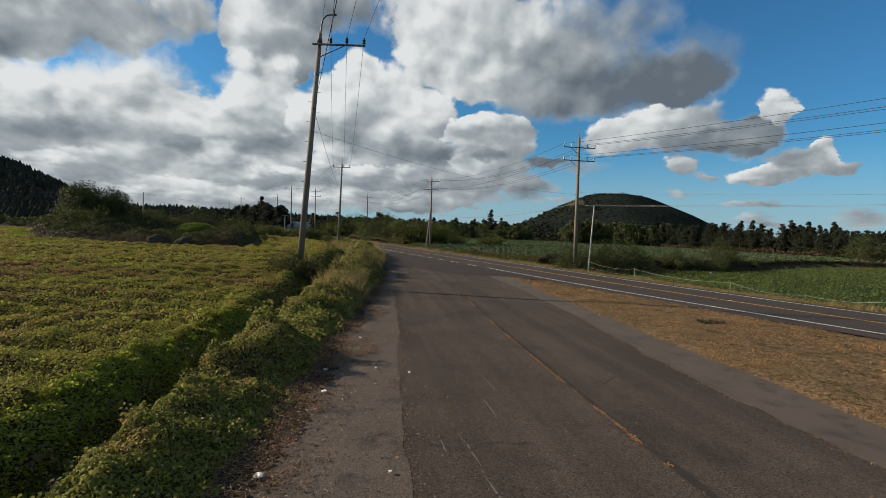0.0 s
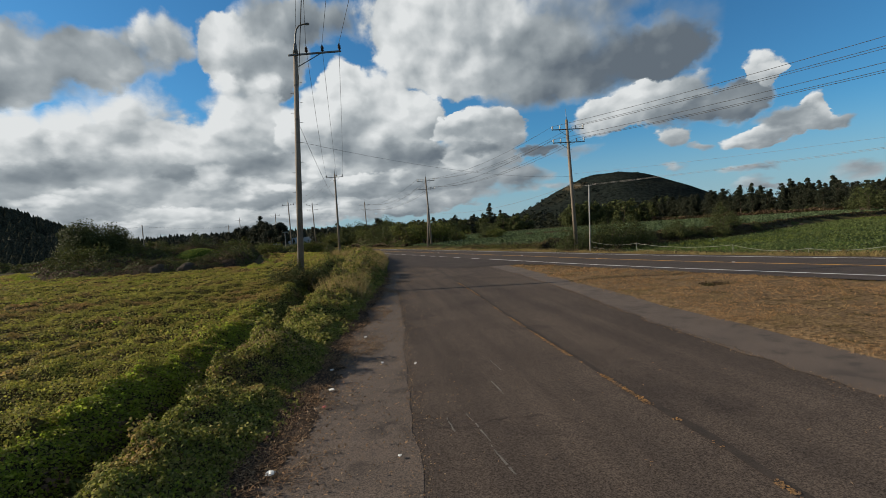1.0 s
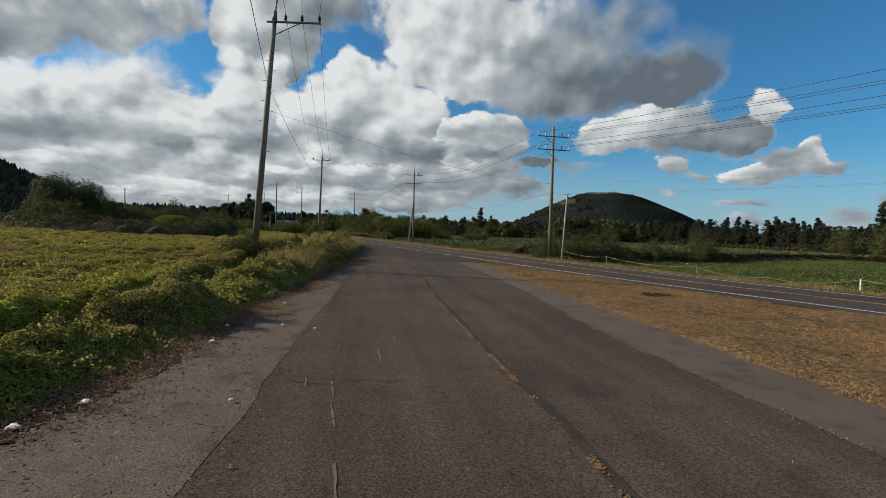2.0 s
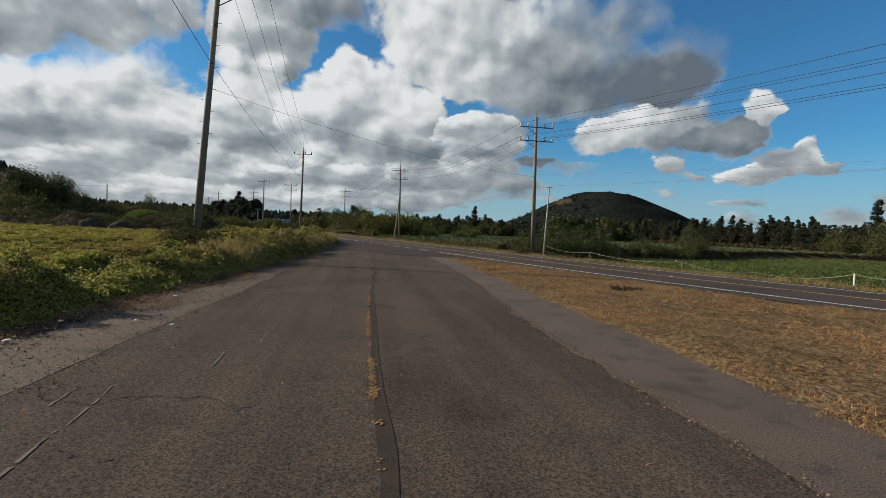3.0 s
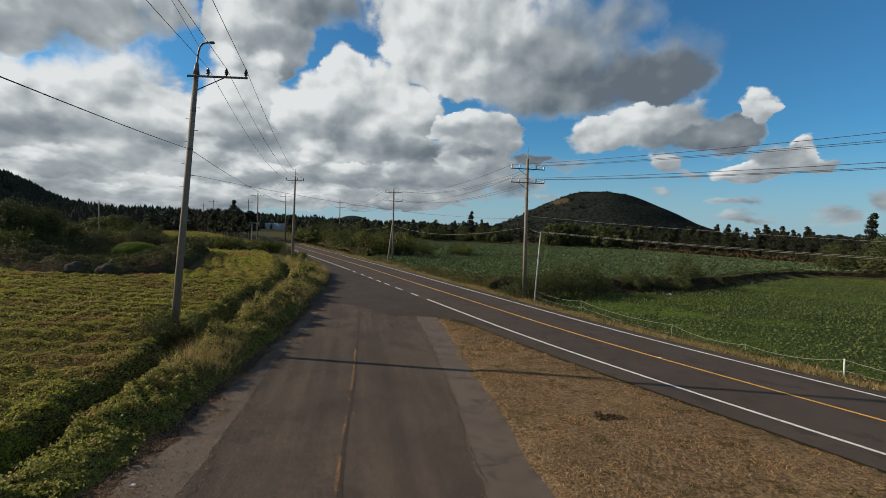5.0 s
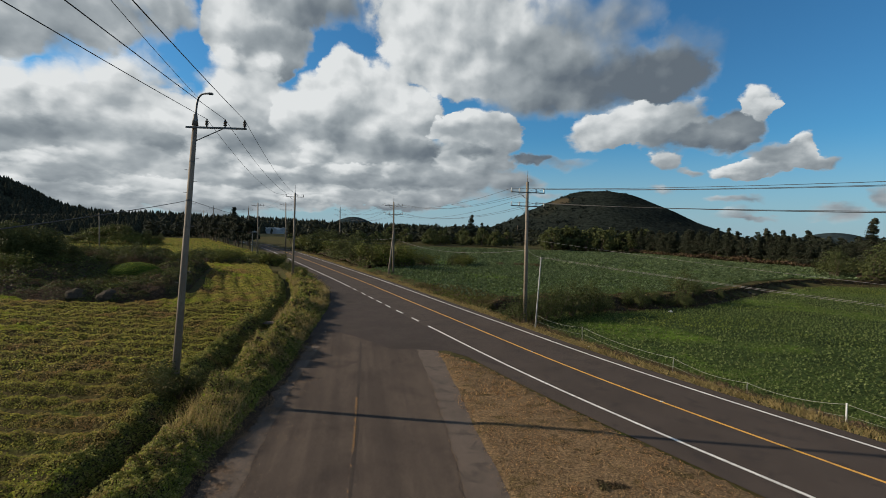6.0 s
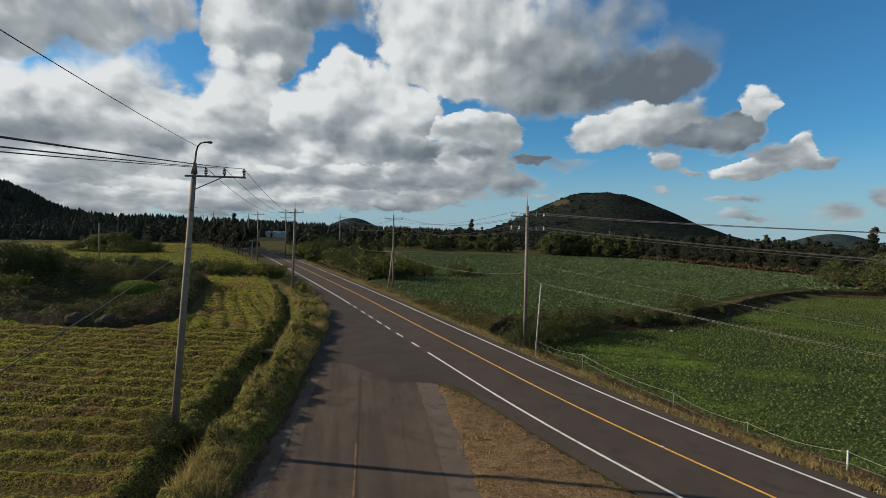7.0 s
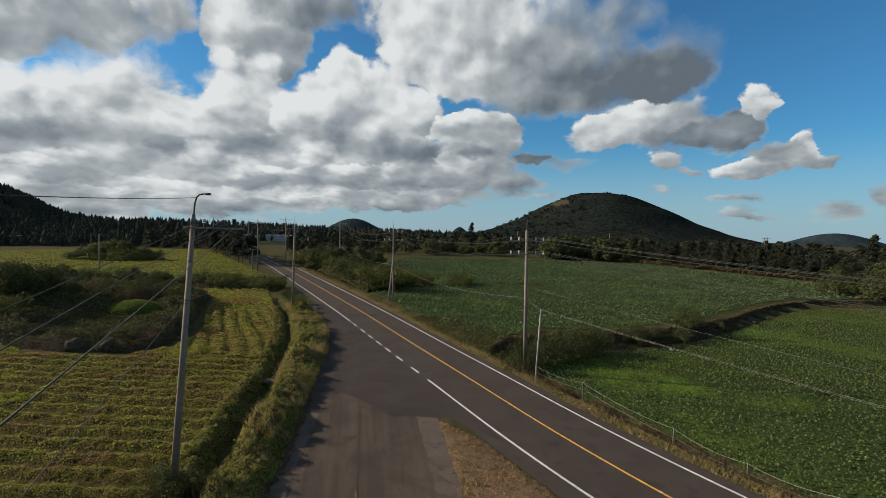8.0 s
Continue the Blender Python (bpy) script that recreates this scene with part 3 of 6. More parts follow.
def rim_of(poly, x, y, width):
    """0 at the outline of poly, 1 from width inwards."""
    d = np.full(np.shape(x), 1e9)
    for (x1, y1), (x2, y2) in zip(poly, poly[1:] + poly[:1]):
        L2 = (x2 - x1) ** 2 + (y2 - y1) ** 2
        u = np.clip(((x - x1) * (x2 - x1) + (y - y1) * (y2 - y1)) / L2, 0, 1)
        d = np.minimum(d, np.hypot(x - x1 - u * (x2 - x1), y - y1 - u * (y2 - y1)))
    return np.clip(d / width, 0, 1) ** 0.7


def sheet(name, poly, cell, lift, mat, shape=None, **tags):
    p = np.array(poly)
    lo, hi = p.min(0), p.max(0)
    xs, ys = np.arange(lo[0], hi[0] + cell, cell), np.arange(lo[1], hi[1] + cell, cell)
    X, Y = np.meshgrid(xs, ys)
    Z = level(X, Y) + lift
    if shape:
        edge_ = rim_of(poly, X, Y, 0.45)
        Z = Z + shape(X, Y) * edge_ - 0.08 * (1 - edge_)
    keep = inside(poly, X[:-1, :-1] + cell / 2, Y[:-1, :-1] + cell / 2)
    i = np.arange(X.size).reshape(X.shape)
    q = np.stack([i[:-1, :-1], i[:-1, 1:], i[1:, 1:], i[1:, :-1]], -1)[keep]
    used, inv = np.unique(q, return_inverse=True)
    v = np.stack([X.ravel(), Y.ravel(), Z.ravel()], 1)[used]
    ob = obj(name, v, inv.reshape(q.shape), mat, smooth_faces=True)
    return tagged(ob, **tags)


def strip(name, ys, left, right, z, mat, parent=None, **tags):
    """A band between two edges given as (x, y) for every row."""
    xl, yl = left
    xr, yr = right
    n = len(ys)
    v = np.concatenate([np.stack([xl, yl, np.full(n, z)], 1), np.stack([xr, yr, np.full(n, z)], 1)])
    f = np.array([(i, n + i, n + i + 1, i + 1) for i in range(n - 1)])
    return tagged(obj(name, v, f, mat, parent), **tags)


# ---- ground and roads ----
def grow(a, b, first, out):
    vals = list(np.arange(a, b + 1e-6, first))
    stp = first
    lo, hi = vals[0], vals[-1]
    while hi < out:
        stp *= 1.22
        hi += stp
        lo -= stp
        vals = [lo] + vals + [hi]
    return np.array(vals)


gx, gy = grow(-30, 34, 0.45, 4600), grow(-12, 96, 0.6, 4600)
GX, GY = np.meshgrid(gx, gy)
GZ = level(GX, GY)
gi = np.arange(GX.size).reshape(GX.shape)
tagged(obj("ground", np.stack([GX.ravel(), GY.ravel(), GZ.ravel()], 1), np.stack([gi[:-1, :-1], gi[:-1, 1:], gi[1:, 1:], gi[1:, :-1]], -1).reshape(-1, 4), M_GROUND, smooth_faces=True),
       "dry weedy soil stretching to the horizon", "ground", kind="structure")

ry = np.concatenate([np.arange(-50, 120, 1.0), np.arange(120, 331, 5.0)])
main_road = strip("road", ry, beside(ry, ROAD_L), beside(ry, ROAD_R), 0.0, M_ASPHALT, label="dark grey two-lane asphalt road with painted lines", category="road", kind="structure")


def paint(name, y0, y1, off, width, mat, label, z=0.006):
    n = max(2, int(abs(y1 - y0) / 1.0) + 1)
    ys = np.linspace(y0, y1, n)
    return strip(name, ys, beside(ys, off - width / 2), beside(ys, off + width / 2), z, mat, main_road, label=label)


paint("edge_line", -50, 39.9, -3.05, 0.15, M_WHITE, "solid white edge line", 0.010)
paint("edge_line", 61.5, 300, -3.05, 0.15, M_WHITE, "solid white edge line", 0.010)
paint("edge_line", -50, 300, 2.95, 0.15, M_WHITE, "solid white edge line")
paint("centre_line", -50, 300, 0.0, 0.14, M_YELLOW, "solid yellow centre line")
for y0 in (41.6, 44.9, 47.8, 50.3, 52.9, 55.6, 58.9):
    paint("lane_dash", y0, y0 + 1.45, -3.05, 0.15, M_WHITE, "short white dash of the broken line", 0.010)

sy = np.arange(-50, 36.1, 1.0)
side_road = strip("side_road", sy, (lerp(FOOT, sy) - 0.6, sy), (np.minimum(lerp(GRASS_L, np.minimum(sy, TIP_Y)) + 0.25, beside(sy, ROAD_L + 0.3)[0]), sy), -0.008, M_OLD,
                  label="worn brownish-grey asphalt lane with cracks", category="road", kind="structure")
# darker resurfaced mouth of the lane
edge = [tuple(float(c) for c in beside(v, -3.3)) for v in np.linspace(29.5, 74, 40)]
foot_side = [(float(lerp(FOOT, v)) - 0.5, float(v)) for v in np.linspace(72, 35.4, 30)]
front = [(-3.1, 35.3), (-2.2, 34.6), (-1.0, 33.3), (0.0, 32.0), (0.8, 31.35), (2.0, 31.5), (3.2, 31.35), (4.0, 31.3)]
ring = edge + foot_side + front
tagged(obj("junction_patch", [(x, y, 0.004) for x, y in ring], [list(range(len(ring)))[::1]], M_PATCH), "dark resurfaced asphalt where the lane joins the road", "road", kind="structure")

cy = np.arange(-50, 31.6, 0.5)
wob = 0.06 * ripple(cy, cy * 0.3, 1.7)
conc_in = lerp([(-50, 9.5), (-20, 7.6), (4, 5.75), (6.4, 5.4), (8.4, 5.0), (12.6, 4.55), (18.9, 4.0), (25, 3.2), (31.6, 2.15)], cy) + 0.7 * wob + 0.05 * ripple(cy, cy * 0.5, 4.7, 1.0) + RNG.normal(size=len(cy)) * 0.03
strip("shoulder", cy, (conc_in, cy), (lerp(GRASS_L, cy) + 0.3, cy), 0.0, M_SHOULDER, label="pale gritty concrete shoulder beside dry grass", category="shoulder", kind="structure")
joint = lerp([(-50, 0.9), (0, 0.1), (5, -0.35), (8, -0.8), (13.5, -1.45), (20.5, -2.45), (25, -3.0), (31.5, -3.6)], cy) + 0.5 * wob + 0.03 * ripple(cy, cy * 0.5, 5.1)
strip("shoulder", cy, (lerp(FOOT, cy) - 0.5, cy), (joint, cy), -0.0045, M_SHOULDER, label="pale gritty shoulder strewn with dead leaves", category="shoulder", kind="structure")


def crack(name, pts, w, mat, parent, label, z, jig=0.06, n=60, holes=0.0):
    """A ragged line on the lane: a thin uneven band, broken where it has worn away."""
    p = np.array(pts, dtype=float)
    d = np.concatenate([[0], np.cumsum(np.linalg.norm(np.diff(p, axis=0), axis=1))])
    s = np.linspace(0, d[-1], n)
    x, y = np.interp(s, d, p[:, 0]), np.interp(s, d, p[:, 1])
    tx, ty = np.gradient(x), np.gradient(y)
    L = np.hypot(tx, ty)
    nx, ny = -ty / L, tx / L
    off = np.cumsum(RNG.normal(size=n)) * 0.25
    off = (off - np.linspace(off[0], off[-1], n)) * jig
    x, y = x + nx * off, y + ny * off
    ww = w * np.convolve(RNG.uniform(0.2, 1.15, n + 8), np.ones(3) / 3, "same")[4:n + 4]
    v = np.concatenate([np.stack([x - nx * ww, y - ny * ww, np.full(n, z)], 1), np.stack([x + nx * ww, y + ny * ww, np.full(n, z)], 1)])
    run = np.convolve(RNG.normal(size=n + 30), np.hanning(7 if n > 400 else 3), "same")[15:n + 14]
    keep = run > np.quantile(run, holes) if holes else np.ones(n - 1, bool)
    f = np.array([(i, n + i, n + i + 1, i + 1) for i in range(n - 1) if keep[i]])
    return obj(name, v, f, mat, parent, label)


SEAM = [(6.2, -20), (4.0, -4), (2.85, 5.2), (2.5, 7.1), (2.15, 9.1), (1.85, 11.0), (1.35, 14.3), (0.75, 19.0), (0.1, 23.2), (-0.6, 28), (-1.4, 33.0)]
crack("seam", SEAM, 0.075, M_SEAM, side_road, "dark bitumen seam along the lane", -0.004, 0.02, 160)
fy = RNG.uniform(0.5, 23, 5200)
fx = np.interp(fy, [p[1] for p in SEAM], [p[0] for p in SEAM]) - 0.03 + RNG.normal(size=len(fy)) * 0.022
fk = ripple(fy, fy * 0.3, 2.1, 1.0) + 0.7 * ripple(fy, fy * 0.2, 9.0, 4.0) + RNG.normal(size=len(fy)) * 0.3 > 0.0
v, f = leaves(np.stack([fx, fy, np.full(len(fy), 0.0)], 1)[fk], 0.020, 1.0, 0.02, 0.6)
obj("faded_line", v, f, M_RUST, side_road, "flaking remains of a yellow line")
crack("crack", [(2.1, 9.1), (3.2, 9.35), (4.4, 9.2), (5.0, 9.1)], 0.014, M_SEAM, side_road, "", -0.004, 0.25)
crack("crack", [(2.1, 9.0), (1.0, 8.8), (0.2, 8.9)], 0.010, M_SEAM, side_road, "", -0.004, 0.25)
crack("crack", [(-1.2, 6.1), (0.3, 5.9), (1.6, 6.2)], 0.012, M_SEAM, side_road, "", -0.004, 0.25)
crack("crack", [(5.1, 8.0), (4.75, 10.5), (4.5, 13.0), (4.1, 18.0)], 0.018, M_SEAM, side_road, "", 0.003, 0.10, 120, 0.25)
crack("crack", [(-0.9, 8.5), (-1.3, 12.5), (-2.0, 17.5)], 0.009, M_SEAM, side_road, "", 0.003, 0.2, 90, 0.1)
crack("crack", [(1.6, 27), (2.4, 22.5), (2.9, 17.5)], 0.02, M_SEAM, side_road, "", -0.004, 0.2, 60, 0.1)
for a, b in (((0.15, 6.5), (0.42, 5.6)), ((0.42, 5.5), (0.62, 4.8)), ((0.66, 9.1), (0.82, 8.35)), ((0.58, 7.9), (0.72, 7.2)), ((-0.1, 6.4), (0.02, 5.9)), ((0.75, 4.2), (1.2, 2.6))):
    crack("worn_mark", [a, b], 0.015, M_WORNWHITE, side_road, "worn white paint mark", -0.003, 0.02, 14, 0.12)


# ---- crops and grasses ----
def on_land(q, lift=0.0):
    return np.concatenate([q, (level(q[:, 0], q[:, 1]) + lift).reshape(-1, 1)], 1)


def stuff(name, vf, mat, label, category):
    return tagged(obj(name, vf[0], vf[1], mat), label, category, kind="stuff")


def away(q):
    return np.hypot(q[:, 0] - 2.5, q[:, 1] - 2.0)


FIELD_L = [(-9.2, 36), (-8.2, 28), (-6.6, 20), (-5.9, 14), (-5.3, 9), (-4.8, 4), (-4.4, -12), (-48, -12), (-60, 20), (-72, 60), (-64, 70), (-54, 66), (-47, 52), (-42, 45.2), (-36, 42.4), (-27, 40.8), (-21, 41), (-19.4, 45), (-20, 51), (-24, 60), (-27.5, 70), (-33, 79), (-44, 82), (-25, 83), (-20.5, 72), (-16.4, 62), (-12.2, 50)]


def crop_rows(x, y):
    """Beds across the field, and along its far right corner: 1 on the ridge, -1 in the furrow."""
    along = step(y - 0.25 * np.clip(-20 - x, 0, 40), 42.0, 43.2)
    a = np.cos((y + 0.02 * x + 0.16 * ripple(x, y, 0.3) + 0.05 * ripple(x, y, 1.9, 1.0)) * 2 * math.pi / 1.42)
    b = np.cos((x + 0.42 * y + 0.0035 * (y - 44) ** 2 + 0.2 * ripple(x, y, 0.25)) * 2 * math.pi / 1.6)
    return (1 - along) * a + along * (0.6 * b + 0.05)


def crop_top(x, y):
    """Height of the crop canopy over the ground."""
    r = np.clip(0.55 + 0.75 * crop_rows(x, y), 0, 1) ** 0.8
    rough_ = 1 + 0.30 * ripple(x, y, 0.9, 2.0) + 0.30 * ripple(x, y, 3.3, 1.0) + 0.25 * ripple(x + 0.4 * y, y, 8.0, 4.0)
    return 0.03 + 0.27 * r * np.clip(rough_, 0.3, 1.6)


sheet("crop_field", FIELD_L, 0.24, 0.0, M_SOIL, lambda x, y: 0.78 * crop_top(x, y), label="ridged soil of the low leafy crop field", category="field", kind="structure")


def domes(centres, radius, each, size, squash=0.8, spread=0.6, slim=0.7):
    """Leafy hummocks: leaves over half-balls of the given radius round every centre."""
    n = len(centres)
    r = np.repeat(np.asarray(radius) * RNG.uniform(0.6, 1.3, n), each)
    d = RNG.normal(size=(n * each, 3))
    d[:, 2] = np.abs(d[:, 2])
    d = unit(d)
    c = np.repeat(centres, each, 0) + d * r[:, None] * np.array([1, 1, squash]) * RNG.uniform(0.7, 1.08, (n * each, 1))
    nor = unit(d + RNG.normal(size=d.shape) * spread + np.array([0, 0, 0.35]))
    return facing(c, nor, np.repeat(np.broadcast_to(size, n), each), slim)


def mantle(poly, top, per, size, lo, hi, mat, name, label, shell=0.22, category="vegetation", keep=None):
    """Leaves over a lumpy mass, turned outwards along its skin."""
    q = scatter(poly, per)
    d = away(q)
    q = q[(d >= lo) & (d < hi)]
    if keep is not None:
        q = q[keep(q[:, 0], q[:, 1])]
    x, y = q[:, 0], q[:, 1]
    e = 0.06
    h = top(x, y)
    gx_, gy_ = (top(x + e, y) - top(x - e, y)) / (2 * e), (top(x, y + e) - top(x, y - e)) / (2 * e)
    steep = np.clip(np.hypot(gx_, gy_), 0, 3)
    c = on_land(q)
    c[:, 2] += h * (1.04 - RNG.uniform(0, 1, len(q)) ** 2 * (shell + 0.22 * steep))
    nor = np.stack([-gx_, -gy_, np.full(len(q), 0.9)], 1)
    v, f = facing(c, unit(nor) + RNG.normal(size=c.shape) * 0.6, size * RNG.uniform(0.6, 1.2, len(q)), 0.72)
    return stuff(name, (v, f), mat, label, category)


CROP = "crop_plants", "low leafy crop plants with browning leaves", 0.30, "crop"
ahead = lambda x, y: (y > 1.5) & ((crop_rows(x, y) > -0.60) | (x > lerp(DITCH, y) - 2.4)) & (x > -3 - 1.0 * np.clip(y, 0, 200))
mantle(FIELD_L, crop_top, 25, 0.12, 0, 95, M_CROP, *CROP, lambda x, y: (x < -3 - 1.0 * np.clip(y, 0, 200)) | (y < 1.5))
mantle(FIELD_L, crop_top, 2100, 0.021, 0, 12, M_CROP, *CROP, ahead)
mantle(FIELD_L, crop_top, 800, 0.031, 12, 26, M_CROP, *CROP, ahead)
mantle(FIELD_L, crop_top, 270, 0.048, 26, 52, M_CROP, *CROP, ahead)
mantle(FIELD_L, crop_top, 90, 0.080, 52, 95, M_CROP, *CROP, ahead)
# weeds tangled through the crop in brighter clumps
wq = scatter(FIELD_L, 5.0)
wq = wq[(ripple(wq[:, 0], wq[:, 1], 0.55, 1.0) + 0.5 * ripple(wq[:, 0], wq[:, 1], 1.7, 3.0) > 0.75)]
wq = np.repeat(wq, 16, 0) + RNG.normal(size=(len(wq) * 16, 2)) * 0.14
stuff("field_weeds", leaves(on_land(wq, 0.0) + np.stack([0 * wq[:, 0], 0 * wq[:, 0], RNG.uniform(0.1, 0.34, len(wq))], 1), 0.022 + 0.0007 * away(wq), 0.8, 0.7), M_WEED, "bright green weeds growing among the crop", "weed")


def edge_poly(inner, outer, y0, y1, n=14):
    ys = np.linspace(y0, y1, n)
    return [(float(inner(v)), float(v)) for v in ys] + [(float(outer(v)), float(v)) for v in ys[::-1]]


HEDGE = edge_poly(lambda v: lerp(FOOT, v) - 0.0, lambda v: lerp(DITCH, v) + 0.08, -3, 66, 24)
BANK = edge_poly(lambda v: lerp(DITCH, v) - 0.12, lambda v: lerp(DITCH, v) - 1.3 - 0.5 * step(v, 15, 24), -3, 66, 24)


def lumpy(x, y):
    """Heaps of several sizes, about 0 to 2."""
    return np.clip(1 + 0.46 * ripple(x, y, 1.15, 2.0) + 0.42 * ripple(x, y, 2.9, 5.0) + 0.34 * ripple(x + 0.3 * y, y, 6.5, 1.0) + 0.22 * ripple(x, y - 0.4 * x, 14.0, 3.0), 0.10, 2.2)


def hedge_top(x, y):
    """The vines' height over the ground: a steep lumpy row between the lane and the ditch."""
    f, d = lerp(FOOT, y) - 0.05 + 0.22 * ripple(x * 0.3, y, 1.9, 4.0), lerp(DITCH, y) + 0.16 + 0.30 * step(y, 14, 22) + 0.14 * ripple(x * 0.2, y, 1.3, 6.0)
    t = np.clip((f - x) / np.maximum(f - d, 0.4), 0, 1)
    rise_ = (np.clip(t / 0.55, 0, 1) ** 0.75) * (1 - step(t, 0.78, 1.0))
    along = np.clip(0.82 + 0.42 * ripple(0.2 * x, y, 0.9, 3.0) + 0.25 * ripple(0.3 * x, y, 2.3, 1.0), 0.35, 1.3)
    return (0.03 + (0.36 + 0.36 * step(y, 13, 26) - 0.12 * step(y, 40, 60)) * along * rise_) * lumpy(x, y)


def bank_top(x, y):
    """Weeds on the field side of the ditch, bushier past the leaning pole."""
    d = lerp(DITCH, y)
    t = np.clip((d - 0.16 - 0.15 * step(y, 14, 22) + 0.08 * ripple(x * 0.2, y, 1.7, 2.0) - x) / (1.1 + 0.4 * step(y, 15, 24)), 0, 1)
    return (0.02 + (0.17 + (0.34 * step(y, 16, 24) - 0.15 * step(y, 36, 50)) * np.clip(0.6 + 0.8 * ripple(0.2 * x, y, 0.55, 2.0), 0.1, 1.3)) * np.clip(t / (0.8 - 0.4 * step(y, 14, 20)), 0, 1) ** 0.85 * (1 - step(t, 0.75, 1.0))) * lumpy(x + 5, y)


# Hidden solid cores, added so that less light passes through the leaves.
sheet("leaf_mould", HEDGE, 0.1, 0.0, M_DIRT, lambda x, y: 0.015 + 0.80 * (hedge_top(x, y) - 0.03), label="added dark core inside the hedge to block light", category="soil", kind="structure")
sheet("leaf_mould", BANK, 0.1, 0.0, M_DIRT, lambda x, y: 0.01 + 0.72 * bank_top(x, y), label="added dark core under the ditch weeds to block light", category="soil", kind="structure")
VINES = "roadside_vines", "tangled vines and weeds along the lane edge"
WEEDS = "ditch_weeds", "bright green weeds on the ditch bank"
onward = lambda x, y: y > 1.8
behind = lambda x, y: y <= 1.8
mantle(HEDGE, hedge_top, 900, 0.05, 0, 9, M_VINE, *VINES, 0.22, "vegetation", behind)
mantle(BANK, bank_top, 900, 0.05, 0, 14, M_WEED, *WEEDS, 0.22, "vegetation", behind)
for mat, share in ((M_VINE, 0.70), (M_SHRUB, 0.18), (M_WEED, 0.12)):
    mantle(HEDGE, hedge_top, 5200 * share, 0.020, 0, 9, mat, *VINES, 0.22, "vegetation", onward)
    mantle(HEDGE, hedge_top, 3000 * share, 0.028, 9, 18, mat, *VINES)
    mantle(HEDGE, hedge_top, 1500 * share, 0.039, 18, 34, mat, *VINES)
    mantle(HEDGE, hedge_top, 650 * share, 0.062, 34, 90, mat, *VINES)
for mat, share in ((M_WEED, 0.70), (M_VINE, 0.30)):
    mantle(BANK, bank_top, 3700 * share, 0.022, 0, 14, mat, *WEEDS, 0.22, "vegetation", onward)
    mantle(BANK, bank_top, 1700 * share, 0.035, 14, 34, M_VINE if mat is M_WEED else M_SHRUB, *WEEDS)
    mantle(BANK, bank_top, 600 * share, 0.064, 34, 90, M_VINE if mat is M_WEED else M_SHRUB, *WEEDS)
def hummocks(poly, per, radius, each, size, lo, hi, top, mat, name, label, squash=0.8):
    q = scatter(poly, per)
    d = away(q)
    q = q[(d >= lo) & (d < hi)]
    c = on_land(q)
    c[:, 2] += top(q[:, 0], q[:, 1]) * RNG.uniform(0.25, 0.85, len(q))
    return stuff(name, domes(c, radius, each, size, squash, 0.5), mat, label, "vegetation")


def sprays(poly, top, per, radius, each, size, lo, hi, mat):
    """Loose shoots reaching out of the leaf mass."""
    q = scatter(poly, per)
    d = away(q)
    q = q[(d >= lo) & (d < hi) & (q[:, 1] > 1.8)]
    c = on_land(q)
    c[:, 2] += top(q[:, 0], q[:, 1]) * RNG.uniform(0.75, 1.12, len(q))
    return stuff("roadside_vines", domes(c, radius, each, size, 1.1, 0.8), mat, "leafy shoots reaching out of the hedge", "vegetation")


sprays(HEDGE, hedge_top, 16, 0.11, 26, 0.021, 0, 10, M_VINE)
sprays(HEDGE, hedge_top, 7, 0.13, 26, 0.022, 0, 12, M_SHRUB)
sprays(HEDGE, hedge_top, 8, 0.17, 26, 0.034, 10, 26, M_VINE)
sprays(HEDGE, hedge_top, 4, 0.22, 26, 0.045, 22, 50, M_SHRUB)
sprays(BANK, bank_top, 12, 0.10, 26, 0.022, 0, 16, M_WEED)
INDITCH = edge_poly(lambda v: lerp(DITCH, v) + 0.6, lambda v: lerp(DITCH, v) - 0.4, -3, 66, 24)
hummocks(INDITCH, 7.0, 0.15, 50, 0.036, 0, 30, lambda x, y: 0.05 + 0 * x, M_SHRUB, "ditch_weeds", "dark weeds in the ditch")
hummocks(INDITCH, 2.5, 0.22, 40, 0.03, 0, 30, lambda x, y: 0.08 + 0 * x, M_BROWN, "ditch_weeds", "dead brown stalks in the ditch")
# straw-coloured grass standing out of the vines
gq = scatter(edge_poly(lambda v: lerp(FOOT, v) - 0.1, lambda v: lerp(DITCH, v) + 0.5, 12, 72, 24), 190)
gq = gq[ripple(gq[:, 0], gq[:, 1], 0.7, 7.0) + 0.4 * ripple(gq[:, 0], gq[:, 1], 2.3, 1.0) > 0.25]
STRAWY = lambda x, y: ripple(x, y, 0.75, 7.0) + 0.5 * ripple(x, y, 2.1, 1.0) > 0.32 - 0.35 * step(y, 14, 20) * (1 - step(y, 34, 44))
for per, size, lo, hi in ((700, 0.030, 9, 22), (620, 0.036, 22, 40), (170, 0.07, 40, 80)):
    mantle(HEDGE, lambda x, y: 1.12 * hedge_top(x, y), per, size, lo, hi, M_STRAW, "seed_grass", "straw-coloured dying weeds over the hedge", 0.3, "grass", STRAWY)
stuff("seed_grass", blades(on_land(gq, 0.1), 0.62, 0.010, 0.4), M_STRAW, "straw-coloured seeding grass in the hedge", "grass")
# leaf mould along the hedge foot, with a ragged edge
my = np.arange(-30, 34, 0.04)
ragged = 0.14 * ripple(my, my * 0.4, 2.3) + 0.09 * ripple(my, my * 0.7, 7.0) + 0.05 * ripple(my, my * 0.3, 23.0, 3.0) + RNG.normal(size=len(my)) * 0.035
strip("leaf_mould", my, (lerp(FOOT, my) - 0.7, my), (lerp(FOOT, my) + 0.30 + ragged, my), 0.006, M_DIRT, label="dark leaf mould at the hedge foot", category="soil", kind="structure")
